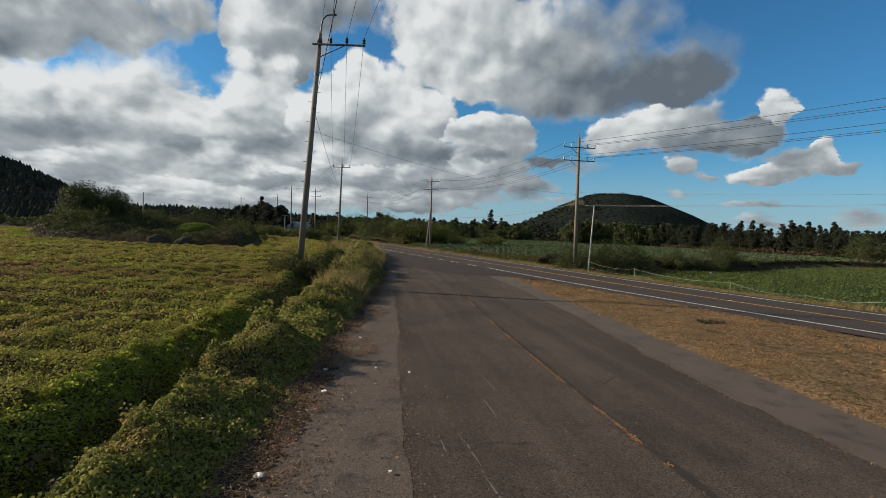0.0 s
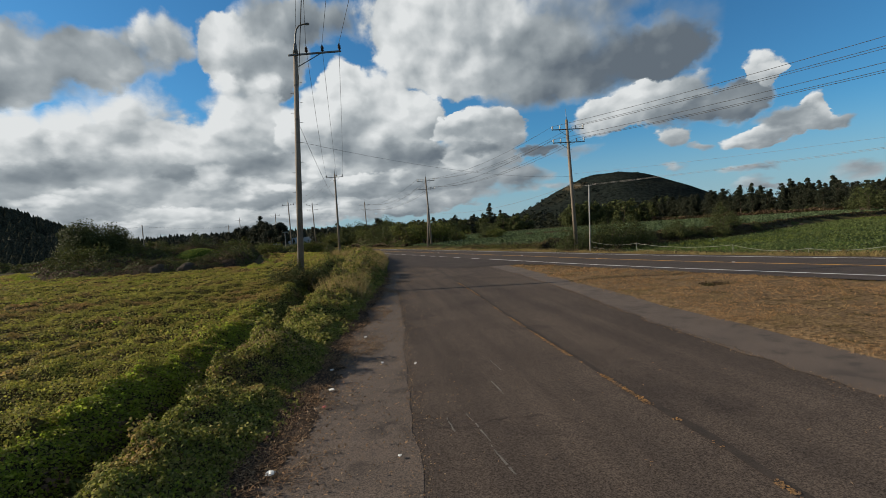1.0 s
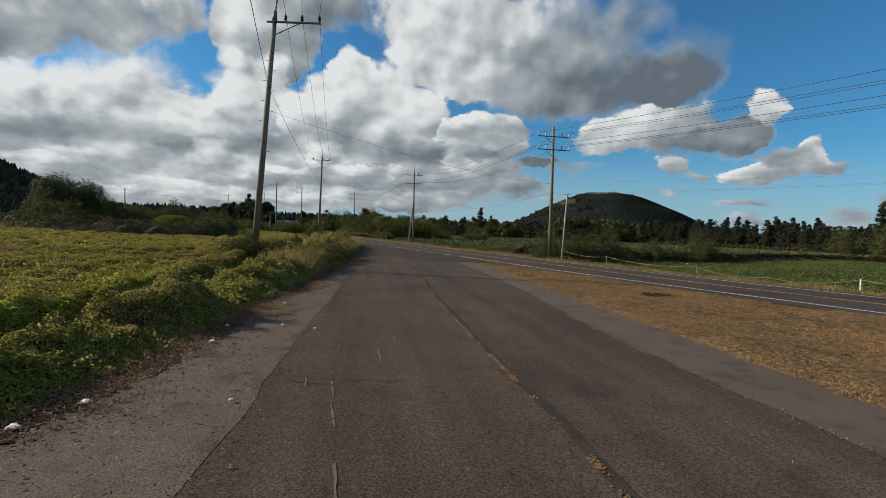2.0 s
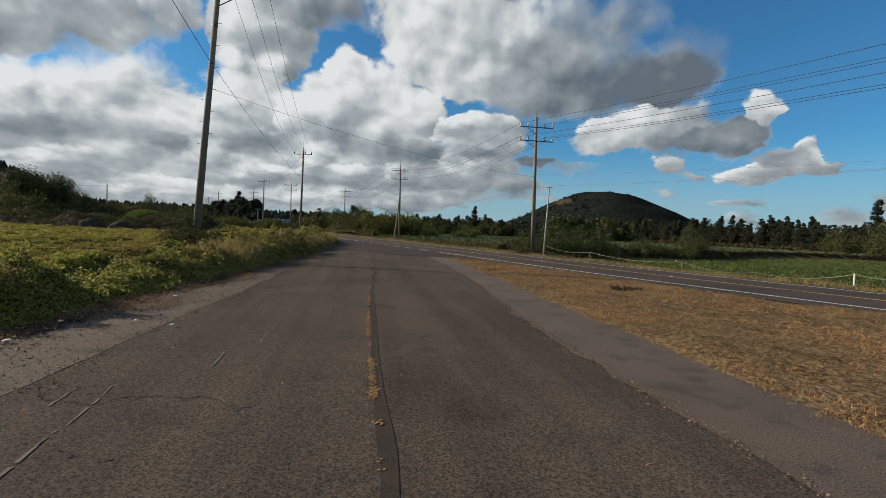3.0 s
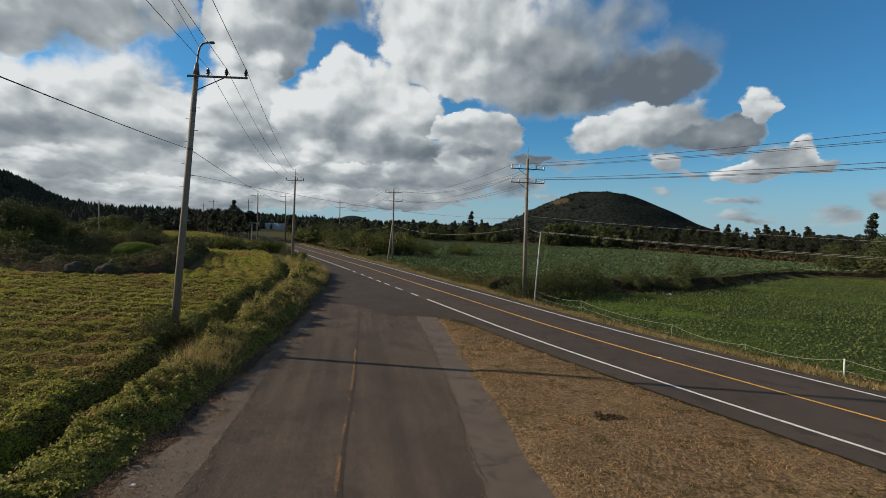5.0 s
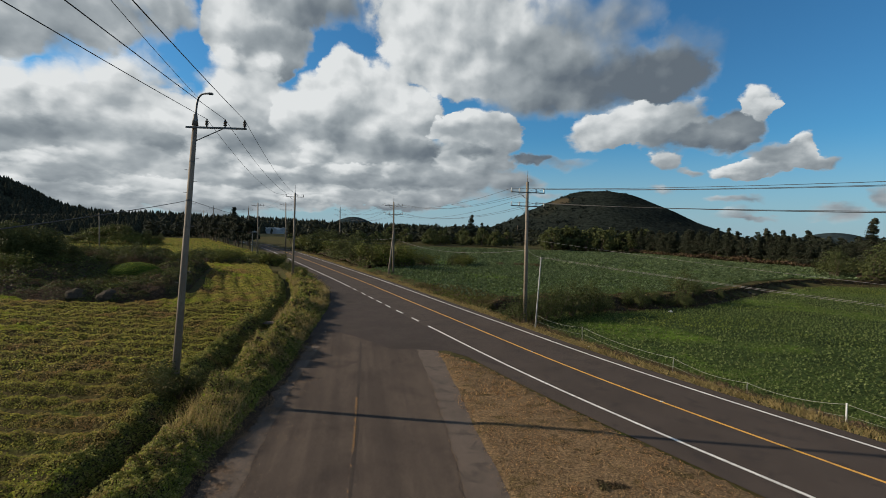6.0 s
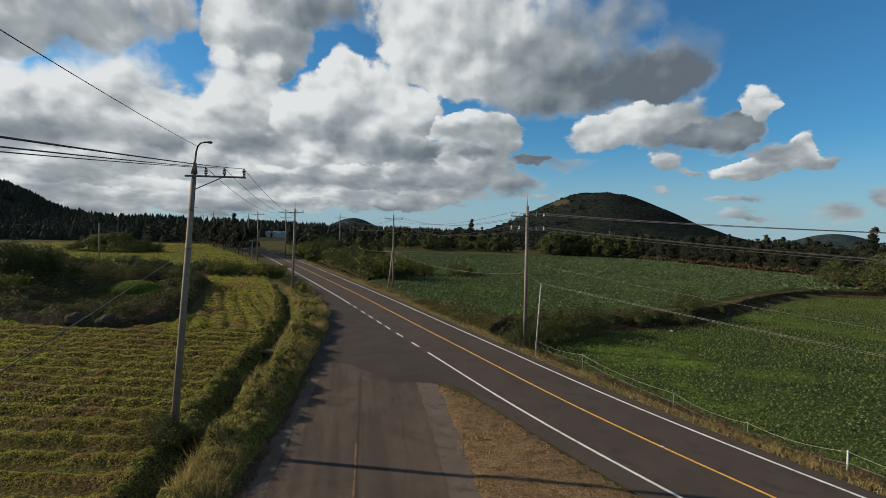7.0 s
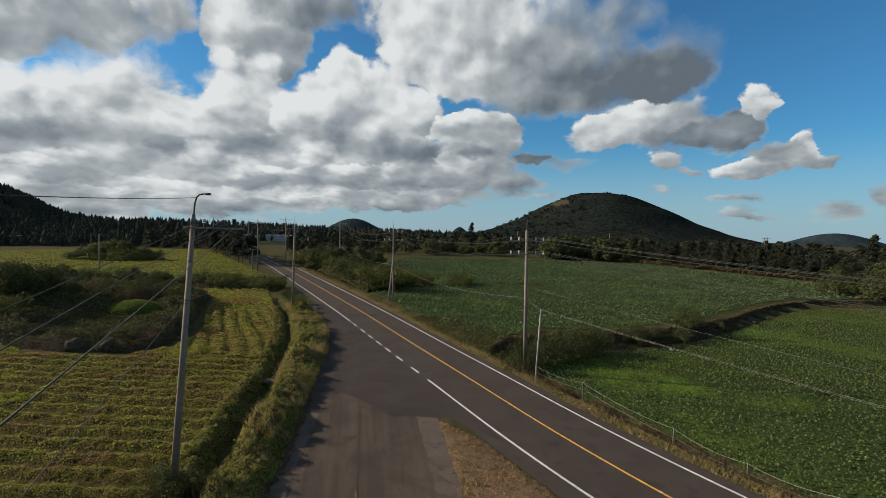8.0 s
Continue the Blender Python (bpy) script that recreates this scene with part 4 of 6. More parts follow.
# dead leaves swept against the hedge, thinning out over the shoulder
lv = RNG.uniform(-8, 32, 36000)
lx = lerp(FOOT, lv) - 0.3 + RNG.exponential(0.55, len(lv)) * (1 + 0.5 * ripple(lv, lv * 0.3, 1.3, 2.0))
lq = np.stack([lx, lv], 1)[RNG.uniform(size=len(lv)) < 0.6 + 0.5 * ripple(lx, lv, 2.6, 1.0)]
lz = np.stack([lq[:, 0], lq[:, 1], RNG.uniform(0.010, 0.04, len(lq))], 1)
stuff("leaf_litter", leaves(lz, 0.021, 1.0, 0.5, 0.4), M_LITTER, "dead leaves and twigs swept along the lane edge", "leaf litter")
sq = scatter(edge_poly(lambda v: lerp(FOOT, v) + 0.65 + 0.35 * math.sin(v * 1.3), lambda v: lerp(FOOT, v) - 0.35, -6, 26, 60), 34)
sq = sq[ripple(sq[:, 0], sq[:, 1], 2.2, 5.0) > -0.2]
sq = np.repeat(sq, 30, 0) + RNG.normal(size=(len(sq) * 30, 2)) * 0.09
stuff("dead_stalks", blades(np.concatenate([sq, RNG.uniform(0.0, 0.05, (len(sq), 1))], 1), 0.03, 0.004, 2.2), M_LITTER, "dry stalks and dead weeds heaped along the hedge", "leaf litter")
# grit washed along the joints of the lane
kq = np.concatenate([np.stack([np.interp(k := RNG.uniform(2, 26, 2200), cy, conc_in) + RNG.normal(size=2200) * 0.07, k], 1), np.stack([np.interp(k, cy, joint) + RNG.normal(size=2200) * 0.10, k], 1)])
stuff("grit", leaves(np.concatenate([kq, RNG.uniform(0.006, 0.014, (len(kq), 1))], 1), 0.009, 1.0, 0.6, 0.8), M_LITTER, "grit and crumbs along the lane joints", "grit")
tq = scatter([(-2.4, 3), (-1.2, 3), (-1.6, 12), (6.2, 9), (5.2, 4), (0, 3)], 3.0)
tq = np.concatenate([tq, scatter([(-2.6, 2), (0.2, 2), (-0.6, 8), (-1.6, 14), (-2.8, 24), (-3.6, 24), (-2.6, 10)], 34)])
tz = np.stack([tq[:, 0], tq[:, 1], np.full(len(tq), 0.012)], 1)
stuff("twigs", leaves(tz, 0.022, 1.0, 0.25, 0.2), M_LITTER, "dry twigs and crumbs on the asphalt", "leaf litter")

# dry mown grass island between lane and road
iy = np.linspace(-30, 31.3, 50)
ISLAND = [(float(lerp(GRASS_L, v)), float(v)) for v in iy] + [(float(a), float(b)) for a, b in (beside(v, ROAD_L - 0.1) for v in iy[::-1] - 1.2)]
sheet("grass_island", ISLAND, 0.3, 0.02, surface("straw_thatch", (0.120, 0.081, 0.046), (0.165, 0.113, 0.063), 2.2, 12, 0.95, 1.0, 0.06, c3=(0.075, 0.055, 0.026), spot=0.6, spec=0.02, grain=0.6),
      label="dry brown mown grass between the lane and the road", category="grass", kind="structure")
for per, lo, hi, h, w in ((620, 0, 11, 0.06, 0.006), (240, 11, 20, 0.07, 0.010), (100, 20, 45, 0.10, 0.024)):
    bq = scatter(ISLAND, per)
    bd = away(bq)
    bq = bq[(bq[:, 1] > -4) & (bd >= lo) & (bd < hi) & (RNG.uniform(size=len(bq)) < 0.55 + 0.6 * ripple(bq[:, 0], bq[:, 1], 2.1, 3.0) + 0.5 * ripple(bq[:, 0], bq[:, 1], 6.3, 1.0))]
    tall = h * (1 + 0.5 * ripple(bq[:, 0], bq[:, 1], 1.3, 6.0))
    stuff("dry_grass", blades(on_land(bq), tall * 0.8, w, 0.8), M_DRY, "short dry brown mown grass", "grass")
for per, r, each, size, lo, hi in ((90, 0.05, 14, 0.022, 0, 11), (46, 0.07, 12, 0.032, 11, 20), (18, 0.10, 10, 0.055, 20, 45)):
    cl = scatter(ISLAND, per)
    cd = away(cl)
    cl = cl[(cl[:, 1] > -4) & (cd >= lo) & (cd < hi) & (RNG.uniform(size=len(cl)) < 0.6 + 0.4 * ripple(cl[:, 0], cl[:, 1], 2.9, 3.0))]
    stuff("dry_grass", domes(on_land(cl, 0.01), r, each, size, 0.8, 0.8, 0.13), M_DRY, "short tufts of dry brown mown grass", "grass")

# reflective studs on the centre line
for k, y0 in enumerate((15.6, 23.6, 31.8, 40.0, 48.2, 56.4)):
    sx, sy_ = (float(c) for c in beside(np.array(y0), 0.0))
    bm = bmesh.new()
    box(bm, (sx, sy_, 0.02), (0.12, 0.10, 0.035))
    bmesh.ops.bevel(bm, geom=bm.edges[:], offset=0.012, segments=1, affect="EDGES")
    part("road_stud", bm, M_WHITE, main_road, "pale reflective stud")

# verge, bank and fields beyond the main road
VERGE = [tuple(map(float, beside(v, ROAD_R))) for v in np.arange(-10, 150, 4.0)] + [tuple(map(float, beside(v, ROAD_R + 1.1))) for v in np.arange(146, -11, -4.0)]
vq = scatter(VERGE, 210)
stuff("verge_grass", blades(on_land(vq), 0.20 * (1 + 0.5 * ripple(vq[:, 0], vq[:, 1], 1.1, 2.0)), 0.018, 0.6), M_STRAW, "straw-coloured verge grass beside the road", "grass")
vq = scatter([tuple(map(float, beside(v, ROAD_R + 0.5))) for v in np.arange(-10, 150, 4.0)] + [tuple(map(float, beside(v, ROAD_R + 2.0))) for v in np.arange(146, -11, -4.0)], 40)
vq = vq[ripple(vq[:, 0], vq[:, 1], 0.8, 2.0) > -0.1]
stuff("verge_weeds", leaves(on_land(vq) + np.stack([0 * vq[:, 0], 0 * vq[:, 0], RNG.uniform(0.02, 0.3, len(vq))], 1), 0.07, 0.8, 0.8), M_BROWN, "low brown weeds on the road bank", "weed")
BRUSH = [tuple(map(float, beside(v, ROAD_R + 1.1))) for v in np.arange(-10, 44, 3.0)] + [tuple(map(float, beside(v, ROAD_R + 3.0))) for v in np.arange(41, -11, -3.0)]
vq = scatter(BRUSH, 240)
vq = vq[ripple(vq[:, 0], vq[:, 1], 1.2, 3.0) > -0.6]
stuff("bank_brush", blades(on_land(vq), 0.36, 0.016, 0.7), M_BROWN, "brown dead brush along the field edge", "brush")

FIELD_R = [tuple(map(float, beside(v, ROAD_R + 2.6))) for v in (40, 34, 28, 22, 16, 8, 0)] + [(60, 0), (98, 40), (96, 84), (80, 87)] + [(70, 86.5), (60, 81), (50, 72.5), (41, 64), (32, 56.5), (22, 51.5), (14, 50)]
CORNER = [tuple(map(float, beside(v, ROAD_R + 0.9))) for v in np.arange(38, 66, 4.0)] + [tuple(map(float, beside(v, ROAD_R + 6.0))) for v in np.arange(58, 38, -4.0)]
cq = scatter(CORNER, 26)
stuff("bank_brush", blades(on_land(cq), 0.34, 0.02, 0.7), M_BROWN, "brown dead brush at the field corner", "brush")
cq = scatter(CORNER, 9)
stuff("bank_brush", domes(on_land(cq), 0.22, 40, 0.05, 0.8, 0.5), M_SHRUB, "low green weeds at the field corner", "brush")
BANKSIDE = [tuple(map(float, beside(v, ROAD_R + 1.5))) for v in np.arange(-10, 43, 3.0)] + [tuple(map(float, beside(v, ROAD_R + 2.75))) for v in np.arange(41, -11, -3.0)]
sheet("bank", BANKSIDE, 0.3, 0.03, M_BANK, label="crumbling brown earth bank at the field edge", category="bank", kind="structure")
STEPBANK = [(x, y - 1.3) for x, y in TERRACE[1:-1]] + [(x, y + 1.0) for x, y in TERRACE[-2:0:-1]]
sheet("bank", STEPBANK, 0.3, 0.05, M_BANK, label="brown earth bank between the two fields, darkened as if shaded", category="bank", kind="structure")


def rosettes(poly, pitch, count, size, lo, hi, height, mat, label):
    """Broad-leaved plants on a loose grid, their leaves spreading from the middle."""
    p = np.array(poly)
    a, b = p.min(0), p.max(0)
    X, Y = np.meshgrid(np.arange(a[0], b[0], pitch), np.arange(a[1], b[1], pitch * 0.85))
    q = np.stack([X.ravel(), Y.ravel()], 1) + RNG.normal(size=(X.size, 2)) * pitch * 0.24
    q = q[inside(poly, q[:, 0], q[:, 1]) & (RNG.uniform(size=len(q)) < 0.93)]
    d = away(q)
    q = q[(d >= lo) & (d < hi)]
    n = len(q)
    big = np.repeat(RNG.uniform(0.65, 1.25, n), count)
    ang = RNG.uniform(0, 2 * math.pi, n * count)
    el = RNG.uniform(0.1, 1.0, n * count)
    out = np.stack([np.cos(ang), np.sin(ang), 0 * ang], 1)
    c = np.repeat(on_land(q, 0.05), count, 0) + out * (size * 0.85 * big * (1.1 - el))[:, None]
    c[:, 2] += height * big * (0.35 + 0.65 * el)
    return stuff("broad_leaf_crop", facing(c, out * 0.55 + np.array([0, 0, 0.8]) + RNG.normal(size=c.shape) * 0.25, size * big, 0.6), mat, label, "crop")


sheet("crop_field", FIELD_R, 1.0, 0.04, M_DARKSOIL, label="dark soil under the broad-leaved crop", category="field", kind="structure")
rosettes(FIELD_R, 0.32, 10, 0.050, 0, 34, 0.20, M_RADISH, "dark green broad-leaved crop plants")
rosettes(FIELD_R, 0.40, 6, 0.068, 34, 140, 0.22, M_RADISH, "dark green broad-leaved crop plants")
FIELD_R2 = [tuple(map(float, beside(v, ROAD_R + 2.4))) for v in (50, 58, 66, 74, 82)] + [(-2, 90), (4, 96), (-8, 120), (-14, 150), (-10, 190), (50, 197), (84, 190), (90, 150), (99, 131), (92, 96), (68, 92), (56, 84), (46, 75), (36, 66), (24, 59), (14, 57), (10, 52)]
sheet("crop_field", FIELD_R2, 2.0, 0.05, M_DARKSOIL, label="dark soil under the grey-green crop", category="field", kind="structure")
rosettes(FIELD_R2, 0.60, 4, 0.135, 0, 110, 0.25, M_FARCROP, "grey-green leafy crop plants")
rosettes(FIELD_R2, 0.75, 3, 0.19, 110, 260, 0.25, M_FARCROP, "grey-green leafy crop plants")
FIELD_L2 = [(-30, 99), (-36, 112), (-52, 138), (-92, 205), (-130, 190), (-150, 120), (-118, 96), (-70, 91)]
sheet("crop_field", FIELD_L2, 2.0, 0.05, M_GREENSOIL, label="yellow-green field beyond the shrub line", category="field", kind="structure")
fq = scatter(FIELD_L2, 7)
fb = on_land(fq, 0.05)
fb[:, 2] += RNG.uniform(0.03, 0.2, len(fb))
stuff("field_grass", leaves(fb, 0.15, 0.9, 0.4, 0.5), M_CROP, "yellow-green low crop", "crop")


# ---- hills and far woods ----
HC = (346.0, 1097.0)


def oreum(r):
    return lerp([(0, 100), (40, 100), (62, 96), (110, 76), (148, 57), (192, 35), (240, 15), (320, -2), (420, -14)], r)


ha, hr = np.linspace(0, 2 * math.pi, 97), np.linspace(0, 420, 43)
A, Rr = np.meshgrid(ha, hr)
hx, hy = HC[0] + Rr * np.cos(A), HC[1] + Rr * np.sin(A)
rim = 1 + 0.05 * np.sin(2 * A + 0.6) + 0.03 * np.sin(5 * A + 1.0)
hz = oreum(Rr * rim) + 1.6 * ripple(hx, hy, 0.06) + 2.4 * ripple(hx, hy, 0.025, 2.0) * (Rr / 420)
hi_ = np.arange(hx.size).reshape(hx.shape)
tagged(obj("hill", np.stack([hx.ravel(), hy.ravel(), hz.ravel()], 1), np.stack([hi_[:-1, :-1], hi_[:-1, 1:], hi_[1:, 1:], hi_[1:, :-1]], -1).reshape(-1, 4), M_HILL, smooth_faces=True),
       "wooded volcanic hill with a bare brow, cloud shade in its colour", "hill", kind="structure")


def crest(az):
    """Height of the wooded ridges by compass angle, without their trees."""
    return lerp([(-80, 56), (-52, 48), (-46, 41), (-42, 32.5), (-39.7, 24), (-38, 16), (-36, 10), (-34, 7), (-30, 8), (-20, 6.5), (-10, 5), (0, 4), (60, 1), (80, 1)], az)


aa, rr = np.radians(np.linspace(-80, 10, 181)), np.linspace(230, 700, 31)
A, Rr = np.meshgrid(aa, rr)
hx, hy = Rr * np.sin(A), Rr * np.cos(A)
rise = lambda a, r: crest(np.degrees(a)) * step(r, 250, 450) * (1 - 0.7 * step(r, 470, 700)) - 0.6
hz = rise(A, Rr) + 0.8 * ripple(hx, hy, 0.05)
hi_ = np.arange(hx.size).reshape(hx.shape)
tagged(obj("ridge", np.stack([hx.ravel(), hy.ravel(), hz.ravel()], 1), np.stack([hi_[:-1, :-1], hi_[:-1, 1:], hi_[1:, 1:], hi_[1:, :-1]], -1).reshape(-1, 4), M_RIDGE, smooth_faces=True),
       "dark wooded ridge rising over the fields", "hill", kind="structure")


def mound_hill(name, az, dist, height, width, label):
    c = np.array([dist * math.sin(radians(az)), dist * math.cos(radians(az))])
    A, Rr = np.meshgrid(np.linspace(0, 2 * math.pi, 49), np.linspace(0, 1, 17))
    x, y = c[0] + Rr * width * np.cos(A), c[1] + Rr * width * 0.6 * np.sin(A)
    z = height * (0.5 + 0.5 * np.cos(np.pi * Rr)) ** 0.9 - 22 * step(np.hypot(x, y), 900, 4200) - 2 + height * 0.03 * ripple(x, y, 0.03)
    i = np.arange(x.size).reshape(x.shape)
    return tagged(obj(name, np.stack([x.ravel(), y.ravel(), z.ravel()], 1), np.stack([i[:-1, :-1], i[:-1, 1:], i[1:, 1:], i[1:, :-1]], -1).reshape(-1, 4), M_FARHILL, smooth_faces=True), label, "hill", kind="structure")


mound_hill("hill", -10.2, 1900, 53, 150, "low distant hill behind the ridge, tinted with blue haze")
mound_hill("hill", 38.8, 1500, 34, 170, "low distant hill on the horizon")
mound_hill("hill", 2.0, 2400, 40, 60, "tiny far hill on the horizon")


def wood(name, places, height, radius, mat, label, per=42, size=0.13, conic=0.5):
    """A stand of trees too many to count: leaf clumps round many stems, tops uneven."""
    n = len(places)
    hs = height * RNG.uniform(0.65, 1.25, n)
    rs = radius * RNG.uniform(0.7, 1.3, n)
    t = RNG.uniform(0.08, 1.0, (n, per))
    cone = conic * (1 - t) + (1 - conic) * np.sqrt(np.clip(1 - (2 * t - 0.9) ** 2, 0.05, 1))
    ang, rad = RNG.uniform(0, 2 * math.pi, (n, per)), np.sqrt(RNG.uniform(0.1, 1, (n, per))) * cone * rs[:, None]
    c = np.stack([places[:, 0, None] + rad * np.cos(ang), places[:, 1, None] + rad * np.sin(ang), places[:, 2, None] + t * hs[:, None]], -1).reshape(-1, 3)
    s = np.repeat(hs * size, per)
    out = np.stack([0.4 * np.cos(ang), 0.4 * np.sin(ang), 0.6 + 0.3 * t], -1).reshape(-1, 3)
    return stuff(name, facing(c, out + RNG.normal(size=out.shape) * 0.25, s, 0.8), mat, label, "woods")


def forest(name, places, height, radius, mat, label, round_top=False):
    """Far trees as closed ragged crowns, one mesh for the whole stand."""
    n = len(places)
    prof = ((0.02, 0.55), (0.3, 1.0), (0.62, 0.92), (0.88, 0.55), (1.0, 0.08)) if round_top else ((0.05, 0.85), (0.4, 0.78), (0.7, 0.45), (1.0, 0.03))
    k, m = len(prof), 6
    hs = height * RNG.uniform(0.65, 1.25, n)
    rs = radius * RNG.uniform(0.7, 1.3, n)
    ang = RNG.uniform(0, 6.28, (n, 1, 1)) + np.arange(m)[None, None, :] * 2 * math.pi / m
    pr = np.array(prof)
    rad = rs[:, None, None] * pr[None, :, 1, None] * RNG.uniform(0.72, 1.28, (n, k, m))
    z = hs[:, None, None] * (pr[None, :, 0, None] + RNG.normal(size=(n, k, m)) * 0.03)
    v = np.stack([places[:, 0, None, None] + rad * np.cos(ang), places[:, 1, None, None] + rad * np.sin(ang), places[:, 2, None, None] + z], -1).reshape(-1, 3)
    i = np.arange(n * k * m).reshape(n, k, m)
    j = np.roll(i, -1, axis=2)
    f = np.stack([i[:, :-1], j[:, :-1], j[:, 1:], i[:, 1:]], -1).reshape(-1, 4)
    return tagged(obj(name, v, f, mat, smooth_faces=True), label, "woods", kind="stuff")


def polar(n, a0, a1, r0, r1):
    a, r = np.radians(RNG.uniform(a0, a1, n)), RNG.uniform(r0, r1, n)
    return a, r, r * np.sin(a), r * np.cos(a)


a, r, x, y = polar(3900, -62, -31, 250, 470)
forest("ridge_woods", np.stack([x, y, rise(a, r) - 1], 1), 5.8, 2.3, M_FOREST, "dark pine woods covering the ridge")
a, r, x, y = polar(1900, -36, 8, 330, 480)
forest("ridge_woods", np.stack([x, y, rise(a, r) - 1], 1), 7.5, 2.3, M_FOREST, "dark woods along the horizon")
a, r, x, y = polar(420, -30, 8, 240, 420)
clearing = (np.degrees(a) > -22.5) & (np.degrees(a) < -16.5) & (r < 345)
a, r, x, y = a[~clearing], r[~clearing], x[~clearing], y[~clearing]
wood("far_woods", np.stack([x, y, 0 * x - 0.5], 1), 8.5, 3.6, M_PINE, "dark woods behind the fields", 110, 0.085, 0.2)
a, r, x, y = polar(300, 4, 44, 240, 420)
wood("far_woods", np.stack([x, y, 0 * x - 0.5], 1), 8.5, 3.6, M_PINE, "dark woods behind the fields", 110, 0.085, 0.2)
a = RNG.uniform(0, 2 * math.pi, 1600)
r = 380 * np.sqrt(RNG.uniform(0.0, 1, 1600))
x, y = HC[0] + r * np.cos(a), HC[1] + r * np.sin(a)
keep = (y < HC[1] + 60)
wood("hill_woods", np.stack([x, y, oreum(r) - 2.5], 1)[keep], 3.8, 4.6, M_HILLTREE, "low trees covering the hill, coloured dark as under cloud", 12, 0.42, 0.2)


# ---- trees ----
def limb_path(a, b, sag, n=5):
    a, b = np.array(a, float), np.array(b, float)
    t = np.linspace(0, 1, n)[:, None]
    return a + (b - a) * t + np.array([0, 0, 1.0]) * (sag * np.sin(np.pi * t))


def broadleaf(h, r, trunk_r, mat, label, seed, clumps=26, per=70, leaf=0.16, flat=0.8, bare=0.3, drop=-0.25):
    """Tapered trunk with forking limbs, crown of leafy clumps with gaps."""
    rng = np.random.default_rng(seed)
    root = thing("tree", (0, 0, 0), label, "tree")
    bm = bmesh.new()
    fork = h * bare
    tube(bm, (0, 0, -0.3), (0.05 * h * rng.normal() * 0.3, 0.03 * h * rng.normal(), fork), trunk_r, trunk_r * 0.7, 8, False)
    cs = []
    for i in range(clumps):
        ang, el = rng.uniform(0, 2 * math.pi), rng.uniform(drop, 1.0)
        rad = r * math.sqrt(max(0.02, 1 - max(el, 0) ** 2 * 0.85)) * rng.uniform(0.35, 1.0)
        cs.append((rad * math.cos(ang), rad * math.sin(ang), fork + (h - fork) * (0.35 + 0.62 * el * rng.uniform(0.75, 1.0))))
    for c in cs[: min(9, clumps)]:
        p = limb_path((0, 0, fork * 0.9), c, 0.05 * h)
        for j in range(len(p) - 1):
            tube(bm, p[j], p[j + 1], trunk_r * 0.5 * (1 - j / 5), trunk_r * 0.5 * (1 - (j + 1) / 5.5), 5, False)
    part("trunk", bm, M_BARK, root, "", True)
    pts, ways = [], []
    for c in cs:
        k = int(per * rng.uniform(0.6, 1.4))
        d = rng.normal(size=(k, 3))
        d = d / np.linalg.norm(d, axis=1, keepdims=True) * (rng.uniform(0.25, 1.0, (k, 1)) ** 0.5)
        pts.append(np.array(c) + d * np.array([1, 1, flat]) * r * rng.uniform(0.25, 0.42))
        ways.append(d + 0.35 * np.array(c) / max(r, 1) + rng.normal(size=d.shape) * 0.45)
    v, f = facing(np.concatenate(pts), np.concatenate(ways), leaf, 0.7)
    obj("crown", v, f, mat, root)
    return root


def conifer(h, r, label, seed, tiers=9, per=26, leaf=0.22, bare=0.3, peak=0.55):
    """Bare lower stem, whorls of level boughs ending in needle clumps, ragged outline."""
    rng = np.random.default_rng(seed)
    root = thing("pine_tree", (0, 0, 0), label, "tree")
    bm = bmesh.new()
    bend = rng.normal(size=2) * 0.02 * h
    stem = lambda t: np.array([bend[0] * t * t, bend[1] * t * t, h * t])
    for k in range(5):
        tube(bm, stem(k / 5) - np.array([0, 0, 0.3 if k == 0 else 0]), stem((k + 1) / 5 * 0.985), h * 0.018 * (1 - k * 0.17), h * 0.018 * (0.86 - k * 0.17), 7, False)
    pts, ways = [], []
    for i in range(tiers):
        t = bare + (0.98 - bare) * (i + rng.uniform(0.0, 0.6)) / tiers
        wide = min(1.0, (1.0 - t) / (1 - bare) / peak) ** 0.75
        for b in range(int(rng.integers(4, 7))):
            ang = rng.uniform(0, 2 * math.pi)
            reach = (r * wide + 0.25) * rng.uniform(0.45, 1.15)
            end = stem(t) + np.array([reach * math.cos(ang), reach * math.sin(ang), reach * rng.uniform(-0.30, 0.25)])
            tube(bm, stem(t), end, h * 0.005, h * 0.0015, 4, False)
            for u in np.arange(0.25 if reach < 1.4 else 0.4, 1.05, 0.3):
                c = stem(t) + (end - stem(t)) * u
                d = rng.normal(size=(per, 3))
                d /= np.linalg.norm(d, axis=1, keepdims=True)
                size = (0.30 + 0.28 * reach) * rng.uniform(0.75, 1.2)
                pts.append(c + d * rng.uniform(0.3, 1, (per, 1)) ** 0.6 * np.array([size, size, size * 0.85]))
                ways.append(d + np.array([0, 0, 0.35]) + rng.normal(size=d.shape) * 0.4)
    part("trunk", bm, M_BARK, root, "", True)
    v, f = facing(np.concatenate(pts), np.concatenate(ways), leaf, 0.55)
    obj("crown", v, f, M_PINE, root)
    return root


